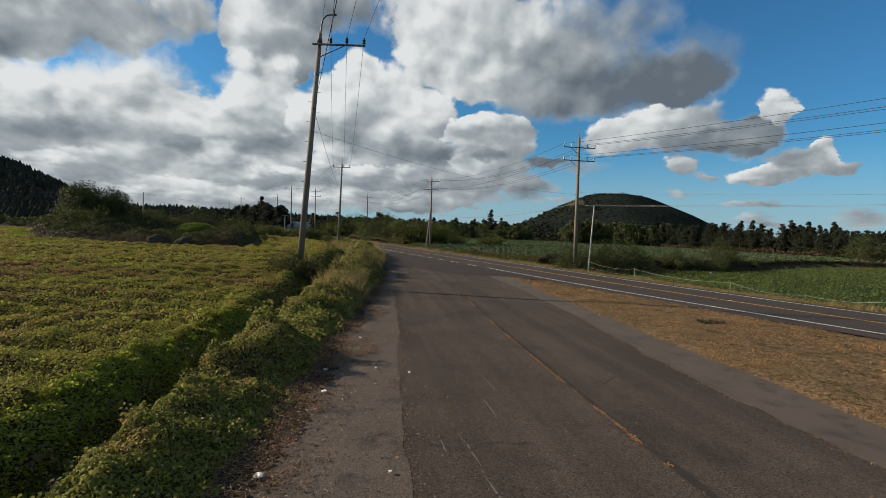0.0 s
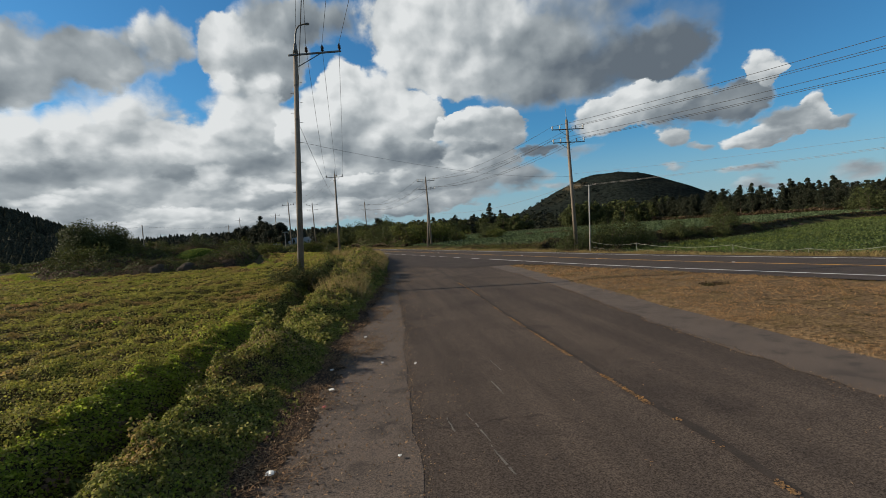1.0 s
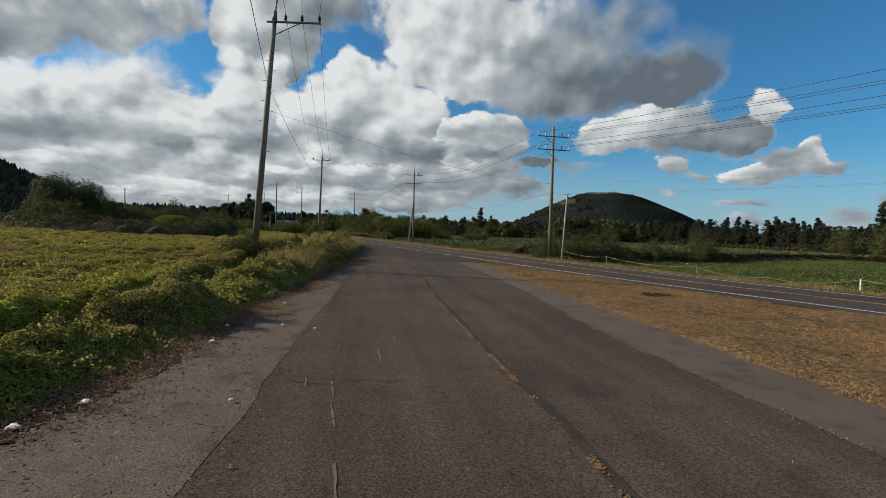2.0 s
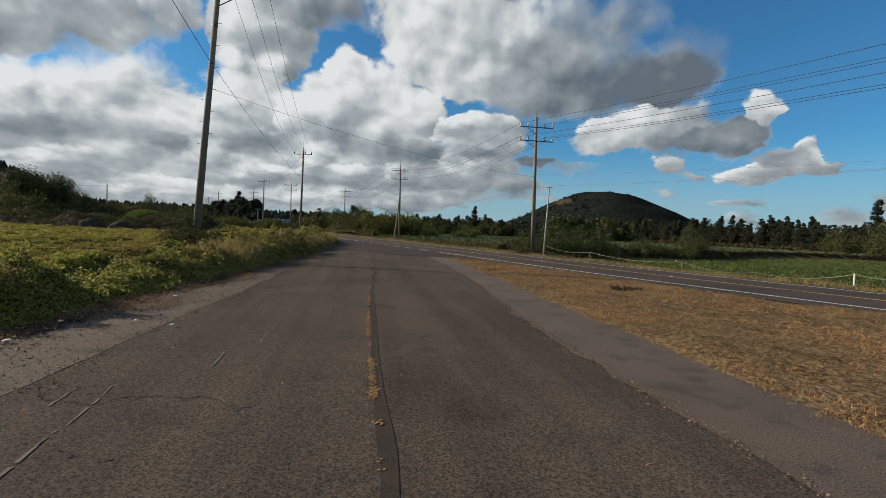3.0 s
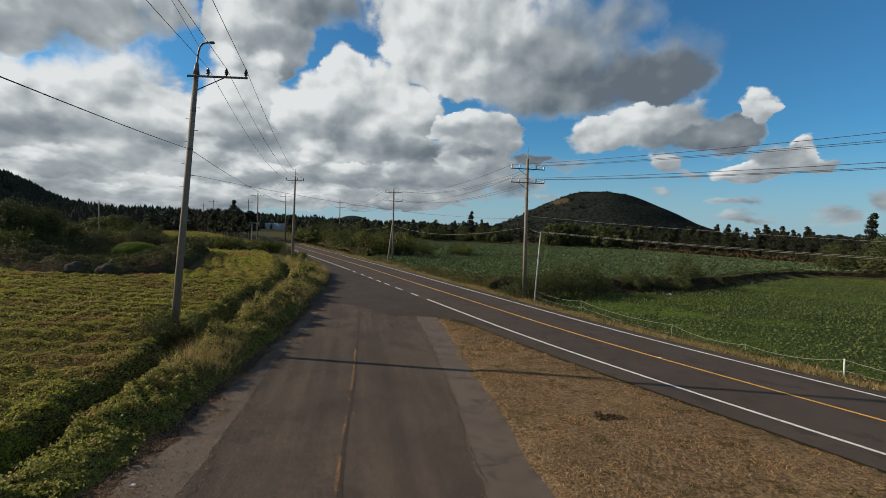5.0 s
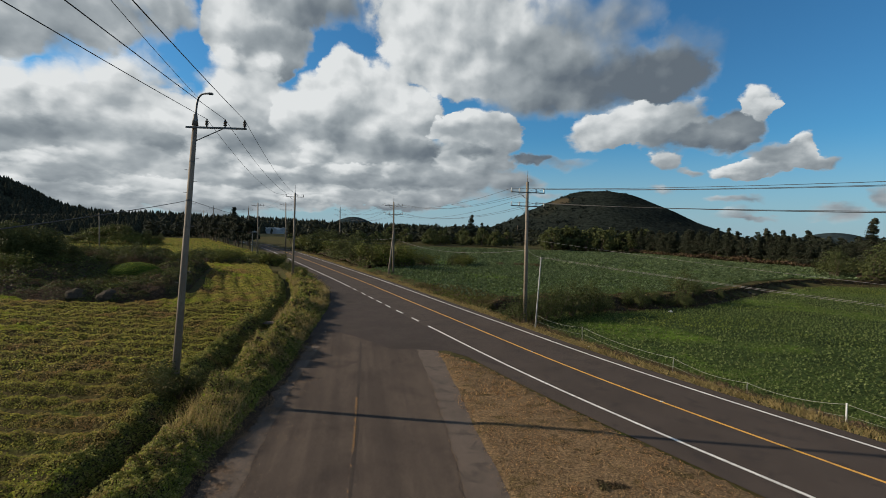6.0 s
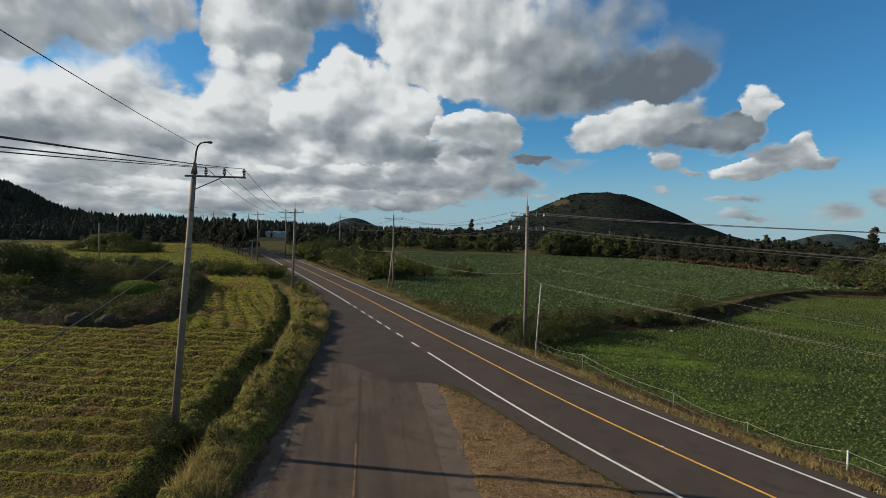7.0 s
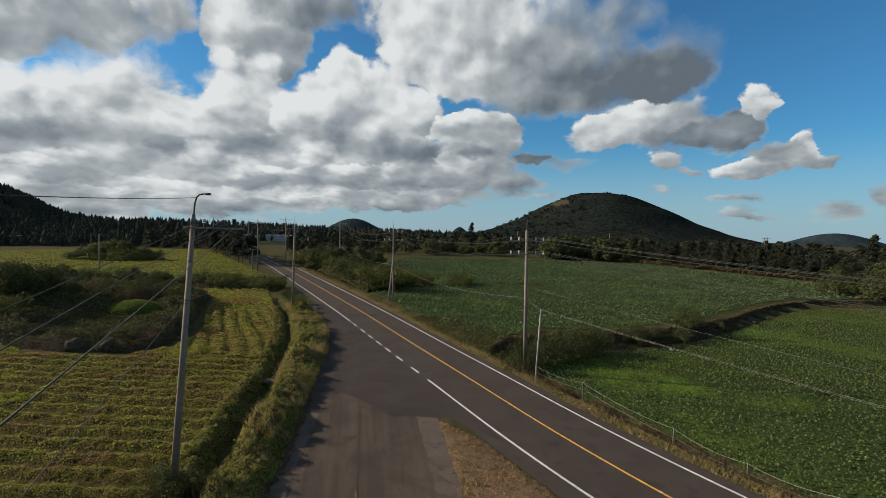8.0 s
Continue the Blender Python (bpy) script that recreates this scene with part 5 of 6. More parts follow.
def shrub(h, r, mat, label, seed, per=420, leaf=0.10, name="shrub", category="shrub"):
    rng = np.random.default_rng(seed)
    root = thing(name, (0, 0, 0), label, category)
    bm = bmesh.new()
    for i in range(6):
        a = rng.uniform(0, 6.28)
        tube(bm, (0.05 * math.cos(a), 0.05 * math.sin(a), -0.15), (0.55 * r * math.cos(a), 0.55 * r * math.sin(a), h * rng.uniform(0.5, 0.85)), 0.03 * h, 0.008 * h, 5, False)
    part("stem", bm, M_BARK, root)
    lumps = rng.normal(size=(12, 3)) * np.array([r * 0.42, r * 0.42, h * 0.16]) + np.array([0, 0, h * 0.5])
    pick = lumps[rng.integers(0, 12, per)]
    d = rng.normal(size=(per, 3))
    d /= np.linalg.norm(d, axis=1, keepdims=True)
    p = pick + d * (rng.uniform(0.2, 1, (per, 1)) ** 0.5) * np.array([r * 0.45, r * 0.45, h * 0.32])
    p[:, 2] = np.clip(p[:, 2], 0.03, None)
    v, f = facing(p, d + np.array([0, 0, 0.3]) + rng.normal(size=d.shape) * 0.45, leaf, 0.7)
    obj("foliage", v, f, mat, root)
    return root


def plant(kinds, x, y, scale, group="", label="", dz=0.0):
    src = kinds[int(RNG.integers(0, len(kinds)))]
    z = float(level(np.array([x]), np.array([y]))[0]) + dz
    c = copy_thing(src, pose(x, y, z, 0, 0, float(RNG.uniform(0, 360))) @ Matrix.Scale(scale, 4))
    return tagged(c, label=label, group=group)


def done_with(kinds):
    for k in kinds:
        for o in (*k.children_recursive, k):
            bpy.data.objects.remove(o)


bigs = [broadleaf(5.8, 3.5, 0.16, M_TREE, "dark round-crowned broadleaf tree on the overgrown rise", 11, 70, 460, 0.085, 0.85, 0.12, -0.5)]
for x, y, s in ((-41.6, 55.5, 1.0), (-46, 61, 0.85)):
    plant(bigs, x, y, s, "trees on the rise", dz=-0.4)
done_with(bigs)

bushes = [shrub(2.0, 1.6, M_SHRUB, "dense green shrub with tangled leaves", 21, 2100, 0.062), shrub(1.8, 1.5, M_SHRUB, "dense green shrub with tangled leaves", 22, 2000, 0.062), shrub(2.3, 1.5, M_TREE, "dark evergreen shrub with glossy leaves", 23, 2400, 0.060),
          shrub(1.5, 1.6, M_BROWN, "brown heap of dead brush", 24, 1800, 0.05)]


def thicket(poly, per, size, top, mat, name, label):
    """Undergrowth too dense to count, with a lumpy top."""
    q = scatter(poly, per)
    base = on_land(q)
    h = np.clip(top(q[:, 0], q[:, 1]), 0.05, None)
    base[:, 2] += h * RNG.uniform(0.1, 1.0, len(q)) ** 0.5
    return stuff(name, leaves(base, size, 0.6, 1.0, 0.7), mat, label, "undergrowth")


RISE = [(-46, 52.5), (-41.5, 46.8), (-36, 43.6), (-27, 42.0), (-21.8, 42.2), (-20.3, 45.5), (-21, 50), (-24.2, 59), (-27.8, 69), (-32, 77), (-40, 79), (-52, 77), (-58, 70)]
mound_gap = lambda x, y: 1 - np.exp(-(((x - -29.8) / 4.4) ** 4 + ((y - 53.6) / 6.5) ** 4))


def lumps(poly, per, radius, each, size, mat, label, base=lambda x, y: 0 * x, ok=None):
    q = scatter(poly, per)
    if ok is not None:
        q = q[ok(q[:, 0], q[:, 1]) > 0.7]
    c = on_land(q)
    c[:, 2] += base(q[:, 0], q[:, 1])
    return stuff("undergrowth", domes(c, radius, each, size, 0.95, 0.28), mat, label, "undergrowth")


def mass(poly, top, bits, name, label, cell=0.3, near=0, far=300):
    """Overgrown heap: dark core added to block light, leaves of several plants over it."""
    sheet("undergrowth_core", poly, cell, 0.0, M_DIRT, lambda x, y: 0.68 * top(x, y), label="added dark core under the brush to block light", category="undergrowth", kind="structure")
    for mat, per, size in bits:
        mantle(poly, top, per, size, near, far, mat, name, label, 0.2, "undergrowth")


def heaps(x, y):
    return np.clip(1 + 0.45 * ripple(x, y, 0.45, 1.0) + 0.40 * ripple(x, y, 1.05, 3.0) + 0.26 * ripple(x + 0.3 * y, y, 2.3, 5.0) + 0.12 * ripple(x, y, 5.1, 2.0), 0.12, 2.2)


rise_top = lambda x, y: 0.05 + (1.0 + 0.2 * step(-x, 30, 42)) * heaps(x, y) * rim_of(RISE, x, y, 0.9) * (0.12 + 0.88 * mound_gap(x, y))
mass(RISE, rise_top, ((M_SHRUB, 34, 0.09), (M_TREE, 50, 0.09), (M_BROWN, 14, 0.08)), "undergrowth", "dense vines, shrubs and dead brush over the rise", near=54)
RISE_FRONT = "undergrowth", "dense vines, shrubs and dead brush over the rise"
grown = lambda x, y: ripple(x, y, 0.9, 2.0) + 0.6 * ripple(x, y, 2.2, 6.0)
for mat, per, size, keep in ((M_SHRUB, 190, 0.058, lambda x, y: grown(x, y) > 0.15), (M_TREE, 190, 0.060, lambda x, y: np.abs(grown(x, y)) < 0.55), (M_BROWN, 190, 0.050, lambda x, y: grown(x, y) < -0.25), (M_STRAW, 60, 0.045, lambda x, y: (grown(x + 9, y) > 0.75) & (y > 46))):
    mantle(RISE, rise_top, per, size, 0, 54, mat, *RISE_FRONT, 0.25, "undergrowth", keep)
lumps([(-34.3, 47.1), (-24.8, 47.1), (-24.8, 60.1), (-34.3, 60.1)], 1.1, 0.3, 60, 0.06, M_SHRUB, "low rough growth round the mound")
lumps(RISE, 0.07, 0.5, 110, 0.06, M_BROWN, "brown seeding brush over the rise", lambda x, y: 0.9 + 0 * x, mound_gap)
lumps([(-48, 50.6), (-42, 44.9), (-36, 42.0), (-30, 40.9), (-30, 42.4), (-36, 43.8), (-42, 46.8), (-48, 52.6)], 1.6, 0.38, 140, 0.042, M_WEED, "green weeds round the foot of the rise")
HEDGEROW = [(-112, 92), (-72, 88), (-40, 84), (-24.5, 83), (-23, 88), (-40, 90), (-72, 95), (-112, 99)]
mass(HEDGEROW, lambda x, y: 0.05 + 1.25 * heaps(x, y) * rim_of(HEDGEROW, x, y, 1.6), ((M_TREE, 34, 0.16), (M_SHRUB, 16, 0.15)), "undergrowth", "dark hedgerow undergrowth between the fields", 0.6)
THICKET = [tuple(map(float, beside(v, 5.6))) for v in np.arange(82, 150, 6.0)] + [tuple(map(float, beside(v, 13.0))) for v in np.arange(146, 80, -6.0)]
mass(THICKET, lambda x, y: 0.05 + 2.3 * heaps(0.7 * x, 0.7 * y) * rim_of(THICKET, x, y, 2.2), ((M_TREE, 34, 0.19), (M_SHRUB, 10, 0.18)), "undergrowth", "dark roadside thicket", 0.7)
TERR = [(8.5, 46.5), (14, 51), (22, 52.6), (32, 57.6), (41, 65), (50, 73.6), (60, 82.2), (70, 88), (90, 91), (90, 93.5), (70, 91), (60, 85.5), (50, 76.8), (41, 68.4), (32, 61), (22, 57), (14, 55.5), (8, 50)]
lumps([(7.5, 45.5), (14, 50.5), (20, 52), (20, 55), (13, 53.5), (7, 48.5)], 0.16, 0.75, 200, 0.08, M_TREE, "dark green bushes on the bank between the fields")
mass(TERR, lambda x, y: 0.03 + (0.36 - 0.16 * step(x, 26, 50)) * heaps(1.6 * x, 1.6 * y) * rim_of(TERR, x, y, 1.2), ((M_BROWN, 130, 0.075), (M_TREE, 70, 0.08), (M_STRAW, 14, 0.06)), "brush", "brown brush and weeds on the bank between the fields", 0.25)
for i in range(26):
    ang, q = RNG.uniform(0, 6.28), math.sqrt(RNG.uniform(0, 1))
    x, y = -35 + 14 * q * math.cos(ang), 60.5 + 12 * q * math.sin(ang)
    if (x - -29.8) ** 2 + (y - 54.1) ** 2 < 34:
        continue
    plant(bushes, x, y, RNG.uniform(0.6, 1.15), "shrubs on the rise", dz=0.55 * float(rise_top(np.array([x]), np.array([y]))[0]) - 0.1)
for i in range(28):
    x = RNG.uniform(-76, -24)
    plant(bushes[:3], x, 86 + (x + 24) * -0.1 + RNG.normal() * 1.6, RNG.uniform(0.7, 1.25), "hedgerow shrubs")
KNOLL = [(-89 + 12.5 * math.cos(k * 0.5236), 141 + 8 * math.sin(k * 0.5236)) for k in range(12)]
lumps(KNOLL, 0.42, 1.7, 170, 0.17, M_SHRUB, "vine-covered knoll in the far field", lambda x, y: 4.2 * np.exp(-((x + 89) / 8.5) ** 2 - ((y - 141) / 6.0) ** 2) - 0.3)
for x, y, s in ((-85, 141, 1.7), (-92, 142, 1.3), (-80, 142, 1.2), (-97, 140, 1.1), (-76, 141, 0.8)):
    plant(bushes[2:3], x, y, s, "shrubs on the far knoll", dz=1.2)
for i in range(34):
    v = RNG.uniform(82, 150)
    x, y = beside(np.array(v), 6.5 + abs(RNG.normal()) * 3.0)
    plant(bushes[:3], float(x), float(y), RNG.uniform(1.1, 2.3), "roadside thicket")
for i in range(20):
    plant(bushes[:3], RNG.uniform(-6, 9), RNG.uniform(92, 103), RNG.uniform(0.6, 1.1), "shrubs at the field corner")
for i in range(6):
    plant(bushes[3:], RNG.uniform(15, 24), RNG.uniform(101, 104), 0.5, "brush heaps in the field")
# brush along the terrace between the two fields
for i in range(9):
    x = RNG.uniform(20, 36)
    y = float(lerp(TERRACE, x)) + RNG.normal() * 0.8
    plant([bushes[3], bushes[2], bushes[2]], x, y, RNG.uniform(0.4, 0.75), "brush between the fields")
for x, y, s in ((12.8, 46.0, 1.1), (14.2, 47.2, 1.15), (15.8, 48.5, 1.25), (17.5, 49.5, 1.2), (11.4, 44.8, 0.9), (9.8, 43.2, 0.95), (18.8, 51.0, 1.0), (20.2, 52.6, 0.7), (24.2, 54.0, 0.95), (27.5, 56.0, 0.6), (31.5, 59.5, 1.2), (34.0, 61.5, 0.8), (38.0, 63.5, 0.5)):
    plant([bushes[2]], x, y, s, "bushes between the fields")
# by the leaning pole
for x, y, s in ((-7.25, 21.55, 0.52), (-6.55, 21.3, 0.55), (-7.7, 22.3, 0.5), (-6.35, 22.2, 0.5), (-6.9, 20.9, 0.36)):
    plant(bushes[:1] + bushes[2:3], x, y, s, "bushes round the leaning pole")
for i in range(24):
    v = RNG.uniform(60, 92)
    x = float(lerp(FOOT, v)) - RNG.uniform(0.8, 3.2)
    plant(bushes[:3], x, v, RNG.uniform(0.3, 0.6), "roadside shrubs")
for x, y, s in ((86, 96, 2.6), (92, 100, 3.0), (98, 104, 3.2), (82, 100, 2.0), (103, 98, 3.0), (90, 92, 1.8), (97, 95, 2.2), (108, 106, 3.0), (84, 104, 2.2)):
    plant(bushes[2:3], x, y, s, "dense bushes by the field corner")
done_with(bushes)

FIELDEDGE = [(78, 198), (92, 168), (103, 133), (100, 112), (88, 101), (82, 95), (92, 92), (112, 96), (118, 130), (108, 170), (92, 206)]
mass(FIELDEDGE, lambda x, y: 0.1 + 2.3 * heaps(0.5 * x, 0.5 * y) * rim_of(FIELDEDGE, x, y, 3.0), ((M_TREE, 14, 0.33), (M_BROWN, 3, 0.24)), "undergrowth", "dark bushes under the pines", 1.0)
EDGEBRUSH = [(77, 196), (91, 166), (101.5, 132), (103, 133), (93, 168), (79, 198)]
thicket(EDGEBRUSH, 20, 0.28, lambda x, y: 1.3 + 0.6 * ripple(x, y, 0.5, 1.0), M_BROWN, "undergrowth", "brown dead brush along the field edge")
pines = [conifer(11, 2.3, "dark ragged pine with bare stem", 31, 12, 20, 0.20, 0.20), conifer(10.5, 2.6, "dark ragged pine with bare stem", 32, 11, 20, 0.21, 0.26), conifer(11.5, 2.1, "tall narrow conifer with dark needles", 33, 16, 18, 0.19, 0.10, 1.0),
         conifer(10, 2.9, "dark ragged pine with bare stem", 34, 10, 22, 0.21, 0.18, 0.6)]
for i in range(78):
    u = RNG.uniform(0, 1)
    x, y = 80 + 26 * u + RNG.normal() * 1.5, 199 - 66 * u + abs(RNG.normal()) * 6
    plant(pines, x, y, RNG.uniform(0.62, 0.98), "pines along the field edge")
for i in range(26):
    plant(pines, RNG.uniform(100, 125), RNG.uniform(112, 150), RNG.uniform(0.6, 0.9), "pines behind the field corner")
plant(pines[2:3], 99, 112, 1.12, "pines behind the field corner", "tall lone conifer above the bushes")
for x, y, s in ((18, 258, 1.35), (24, 262, 1.0), (10, 262, 0.9), (-72, 180, 1.15)):
    plant(pines[2:3], x, y, s, "lone conifers")
done_with(pines)

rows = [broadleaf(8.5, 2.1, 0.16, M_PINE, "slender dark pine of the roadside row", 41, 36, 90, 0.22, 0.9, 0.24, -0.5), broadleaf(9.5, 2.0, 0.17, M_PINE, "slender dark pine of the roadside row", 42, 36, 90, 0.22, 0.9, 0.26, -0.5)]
for i in range(58):
    t = i / 57
    plant(rows, -50 - 88 * t + RNG.normal() * 0.9, 137 + 137 * t + RNG.normal() * 1.0, RNG.uniform(0.8, 1.05), "row of pines along the road")
for i in range(14):
    v = 110 + i * 6
    x, y = beside(np.array(v), 10 + RNG.uniform(0, 5))
    plant(rows, float(x), float(y), RNG.uniform(0.5, 0.75), "trees behind the thicket")
done_with(rows)
grove = [broadleaf(10.5, 4.2, 0.25, M_TREE, "dense dark tree of the grove", 51, 30, 44, 0.42, 0.9, 0.10, -0.55)]
for i in range(34):
    plant(grove, RNG.uniform(46, 88), RNG.uniform(196, 216), RNG.uniform(0.75, 1.05), "dark grove behind the field")
for i in range(20):
    plant(grove, RNG.uniform(-22, 36), RNG.uniform(208, 236), RNG.uniform(0.45, 0.8), "trees behind the field")
for i in range(10):
    plant(grove, RNG.uniform(-30, -14), RNG.uniform(112, 150), RNG.uniform(0.4, 0.6), "trees behind the thicket")
done_with(grove)

# grassy grave mound
bm = bmesh.new()
bmesh.ops.create_uvsphere(bm, u_segments=24, v_segments=14, radius=1.0, matrix=Matrix.Translation((-29.8, 56.1, 1.0)) @ Matrix.Diagonal((2.9, 2.3, 1.5, 1)))
gm = thing("grave_mound", (0, 0, 0), "round mown-grass mound among the shrubs", "mound")
part("turf", bm, M_GREENSOIL, gm, "", True)
gq = RNG.normal(size=(2600, 3))
gq[:, 2] = abs(gq[:, 2])
gq = unit(gq) * np.array([2.9, 2.3, 1.5]) + np.array([-29.8, 56.1, 1.002])
v, f = leaves(gq, 0.07, 0.8, 0.8, 0.4)
obj("grass", v, f, M_MOUNDGRASS, gm)


def boulder(x, y, s, label, cat="rock", group=""):
    bm = bmesh.new()
    bmesh.ops.create_icosphere(bm, subdivisions=3, radius=1.0)
    off = Vector((x, y, 0))
    for v in bm.verts:
        v.co *= 1 + 0.28 * noise.noise(v.co * 1.3 + off) + 0.10 * noise.noise(v.co * 3.7 + off)
        v.co.z *= 0.75
    bmesh.ops.transform(bm, matrix=Matrix.Scale(s, 4), verts=bm.verts)
    me = bpy.data.meshes.new("boulder")
    bm.to_mesh(me)
    bm.free()
    me.materials.append(M_ROCK)
    ob = new("boulder", me)
    ob.location = (x, y, float(level(np.array([x]), np.array([y]))[0]) + s * 0.3)
    return tagged(ob, label, cat, group)


boulder(-26.4, 43.0, 0.95, "grey boulder half hidden by vines", group="boulders by the rise")
boulder(-23.9, 42.9, 0.85, "grey boulder half hidden by vines", group="boulders by the rise")
for i in range(14):
    x = RNG.uniform(20, 70)
    boulder(x, float(lerp(TERRACE, x)) - 0.6 + RNG.normal() * 0.5, RNG.uniform(0.15, 0.4), "dark basalt stone of the field bank", group="stones of the field bank")


# ---- poles and wires ----
def insulator(bm, at, s=1.0):
    x, y, z = at
    tube(bm, (x, y, z), (x, y, z + 0.07 * s), 0.03 * s, 0.03 * s, 8)
    for k in range(3):
        tube(bm, (x, y, z + (0.07 + 0.065 * k) * s), (x, y, z + (0.115 + 0.065 * k) * s), 0.075 * s, 0.05 * s, 10)
    tube(bm, (x, y, z + 0.26 * s), (x, y, z + 0.31 * s), 0.035 * s, 0.03 * s, 8)


def utility_pole(base, top, arms, label, r1=0.17, r2=0.10, yaw=0.0, steps=True, pin=0.0, insul=M_PORCELAIN, group="utility poles"):
    """Round concrete pole; arms: (height, from, to, insulator places along the arm)."""
    root = thing("utility_pole", base, label, "utility pole", group)
    axis = Vector(top) - Vector(base)
    H = axis.z
    on = lambda z: axis * (z / H)
    bm = bmesh.new()
    tube(bm, on(-0.4), axis, r1, r2, 16)
    part("shaft", bm, M_CONCRETE, root, "tapered concrete shaft", True)
    dx, dy = math.cos(radians(yaw)), math.sin(radians(yaw))
    for z, a0, a1, spots in arms:
        c = on(z)
        bm = bmesh.new()
        mid = c + Vector((dx * (a0 + a1) / 2, dy * (a0 + a1) / 2, 0)) - Vector((-dy, dx, 0)) * (r2 + 0.05)
        box(bm, mid, (a1 - a0, 0.075, 0.075), Matrix.Rotation(radians(yaw), 4, "Z"))
        bmesh.ops.bevel(bm, geom=bm.edges[:], offset=0.008, segments=1, affect="EDGES")
        arm = part("crossarm", bm, M_METAL, root, "galvanised steel crossarm")
        bm = bmesh.new()
        reach = a1 * 0.55 if abs(a1) > abs(a0) else a0 * 0.55
        tube(bm, on(z - 0.55), mid - Vector((dx, dy, 0)) * ((a0 + a1) / 2) + Vector((dx * reach, dy * reach, -0.04)), 0.02, 0.02, 6)
        part("brace", bm, M_METAL, root)
        for s in spots:
            bm = bmesh.new()
            insulator(bm, mid - Vector((dx, dy, 0)) * ((a0 + a1) / 2) + Vector((dx * s, dy * s, 0.03)))
            part("insulator", bm, insul, arm, "", True)
    if steps:
        for k in range(12):
            z = H * 0.42 + k * 0.45
            if z > H - 0.6:
                break
            bm = bmesh.new()
            sgn = 1 if k % 2 else -1
            rad = r1 + (r2 - r1) * z / H
            tube(bm, on(z) + Vector((sgn * rad * 0.8, 0, 0)), on(z) + Vector((sgn * (rad + 0.16), 0, 0.01)), 0.010, 0.010, 5)
            part("step_bolt", bm, M_DARKMETAL, root)
    for z in (H * 0.72, H * 0.86):
        bm = bmesh.new()
        rad = r1 + (r2 - r1) * z / H + 0.008
        tube(bm, on(z - 0.03), on(z + 0.03), rad, rad, 14)
        part("band", bm, M_DARKMETAL, root)
    if pin:
        bm = bmesh.new()
        tube(bm, axis, axis + Vector((0, 0, pin)), 0.03, 0.015, 6)
        part("ground_wire_pin", bm, M_DARKMETAL, root)
    return root


def wire(name, a, b, sag, label, r=0.009, mat=M_WIRE, group="", n=28):
    a, b = Vector(a), Vector(b)
    pts = [a + (b - a) * t + Vector((0, 0, -4 * sag * t * (1 - t))) for t in (i / (n - 1) for i in range(n))]
    v, f = pipe(pts, r, 5)
    return tagged(obj(name, v, f, mat, smooth_faces=True), label, "cable", group or "overhead cables")


# leaning pole with a street lamp
P1B, P1T = Vector((-6.98, 21.9, 0.05)), Vector((-6.52, 22.4, 11.05))
p1 = utility_pole(P1B, P1T, [(10.8, -0.28, 2.12, (0.55, 1.28, 2.05))], "tall leaning concrete utility pole beside the lane", 0.155, 0.095)
lp = P1T - P1B
bm = bmesh.new()
tube(bm, lp + Vector((0, 0, -0.1)), lp + Vector((0.01, 0, 0.35)), 0.125, 0.07, 12)
part("lamp_socket", bm, M_METAL, p1, "", True)
arcp = [lp + Vector((0.02, 0, 0.3)), lp + Vector((0.07, -0.02, 0.75)), lp + Vector((0.14, -0.03, 1.0)), lp + Vector((0.27, -0.05, 1.12)), lp + Vector((0.45, -0.08, 1.15)), lp + Vector((0.6, -0.1, 1.15))]
v, f = pipe(arcp, 0.038, 8)
obj("lamp_arm", v, f, M_METAL, p1, "bent steel lamp arm", True)
bm = bmesh.new()
box(bm, lp + Vector((0.66, -0.11, 1.14)), (0.2, 0.13, 0.09))
bmesh.ops.bevel(bm, geom=bm.edges[:], offset=0.03, segments=2, affect="EDGES")
part("lamp_head", bm, M_DARKMETAL, p1)

P2B, P2T = Vector((-15.8, 66.2, 0.2)), Vector((-15.6, 65.9, 11.2))
utility_pole(P2B, P2T, [(10.5, -1.15, 1.15, (-1.1, 0.3, 1.1))], "slim concrete utility pole at the hedge", 0.16, 0.10, pin=1.0)
P3B, P3T = Vector((10.5, 43.0, -0.2)), Vector((10.2, 42.6, 11.2))
utility_pole(P3B, P3T, [(10.55, -1.4, 1.4, (-1.35, -0.7, 0.7, 1.35)), (9.45, -1.4, 1.4, (-1.35, -0.7, 0.7, 1.35))], "tall concrete utility pole with two crossarms", 0.18, 0.11, 8, pin=0.9, insul=M_WHITEPLASTIC)
P5B, P5T = Vector((-3.9, 77.6, 0.0)), Vector((-4.1, 77.4, 11.1))
p5 = utility_pole(P5B, P5T, [(10.5, -1.35, 1.35, (-1.3, -0.65, 0.65, 1.3)), (9.2, -1.35, 1.35, (-1.3, -0.65, 0.65, 1.3))], "concrete utility pole with a slanting prop", 0.17, 0.10, 6, pin=1.0, insul=M_WHITEPLASTIC)
bm = bmesh.new()
tube(bm, Vector((-0.55, -2.0, -0.3)), Vector((-0.1, -0.1, 6.9)), 0.15, 0.10, 12)
part("prop", bm, M_CONCRETE, p5, "slanting concrete prop", True)
P6B, P6T = Vector((-26.0, 144, 0)), Vector((-26.2, 144, 12.6))
utility_pole(P6B, P6T, [(11.8, -1.6, 1.6, (-1.5, 0.8, 1.5)), (10.4, -1.6, 1.6, (-1.5, 0.8, 1.5))], "distant concrete utility pole with two crossarms", 0.18, 0.11, 6, False, 0.9, M_WHITEPLASTIC)
P7B, P7T = Vector((-39.5, 117, 0)), Vector((-39.6, 117, 12.0))
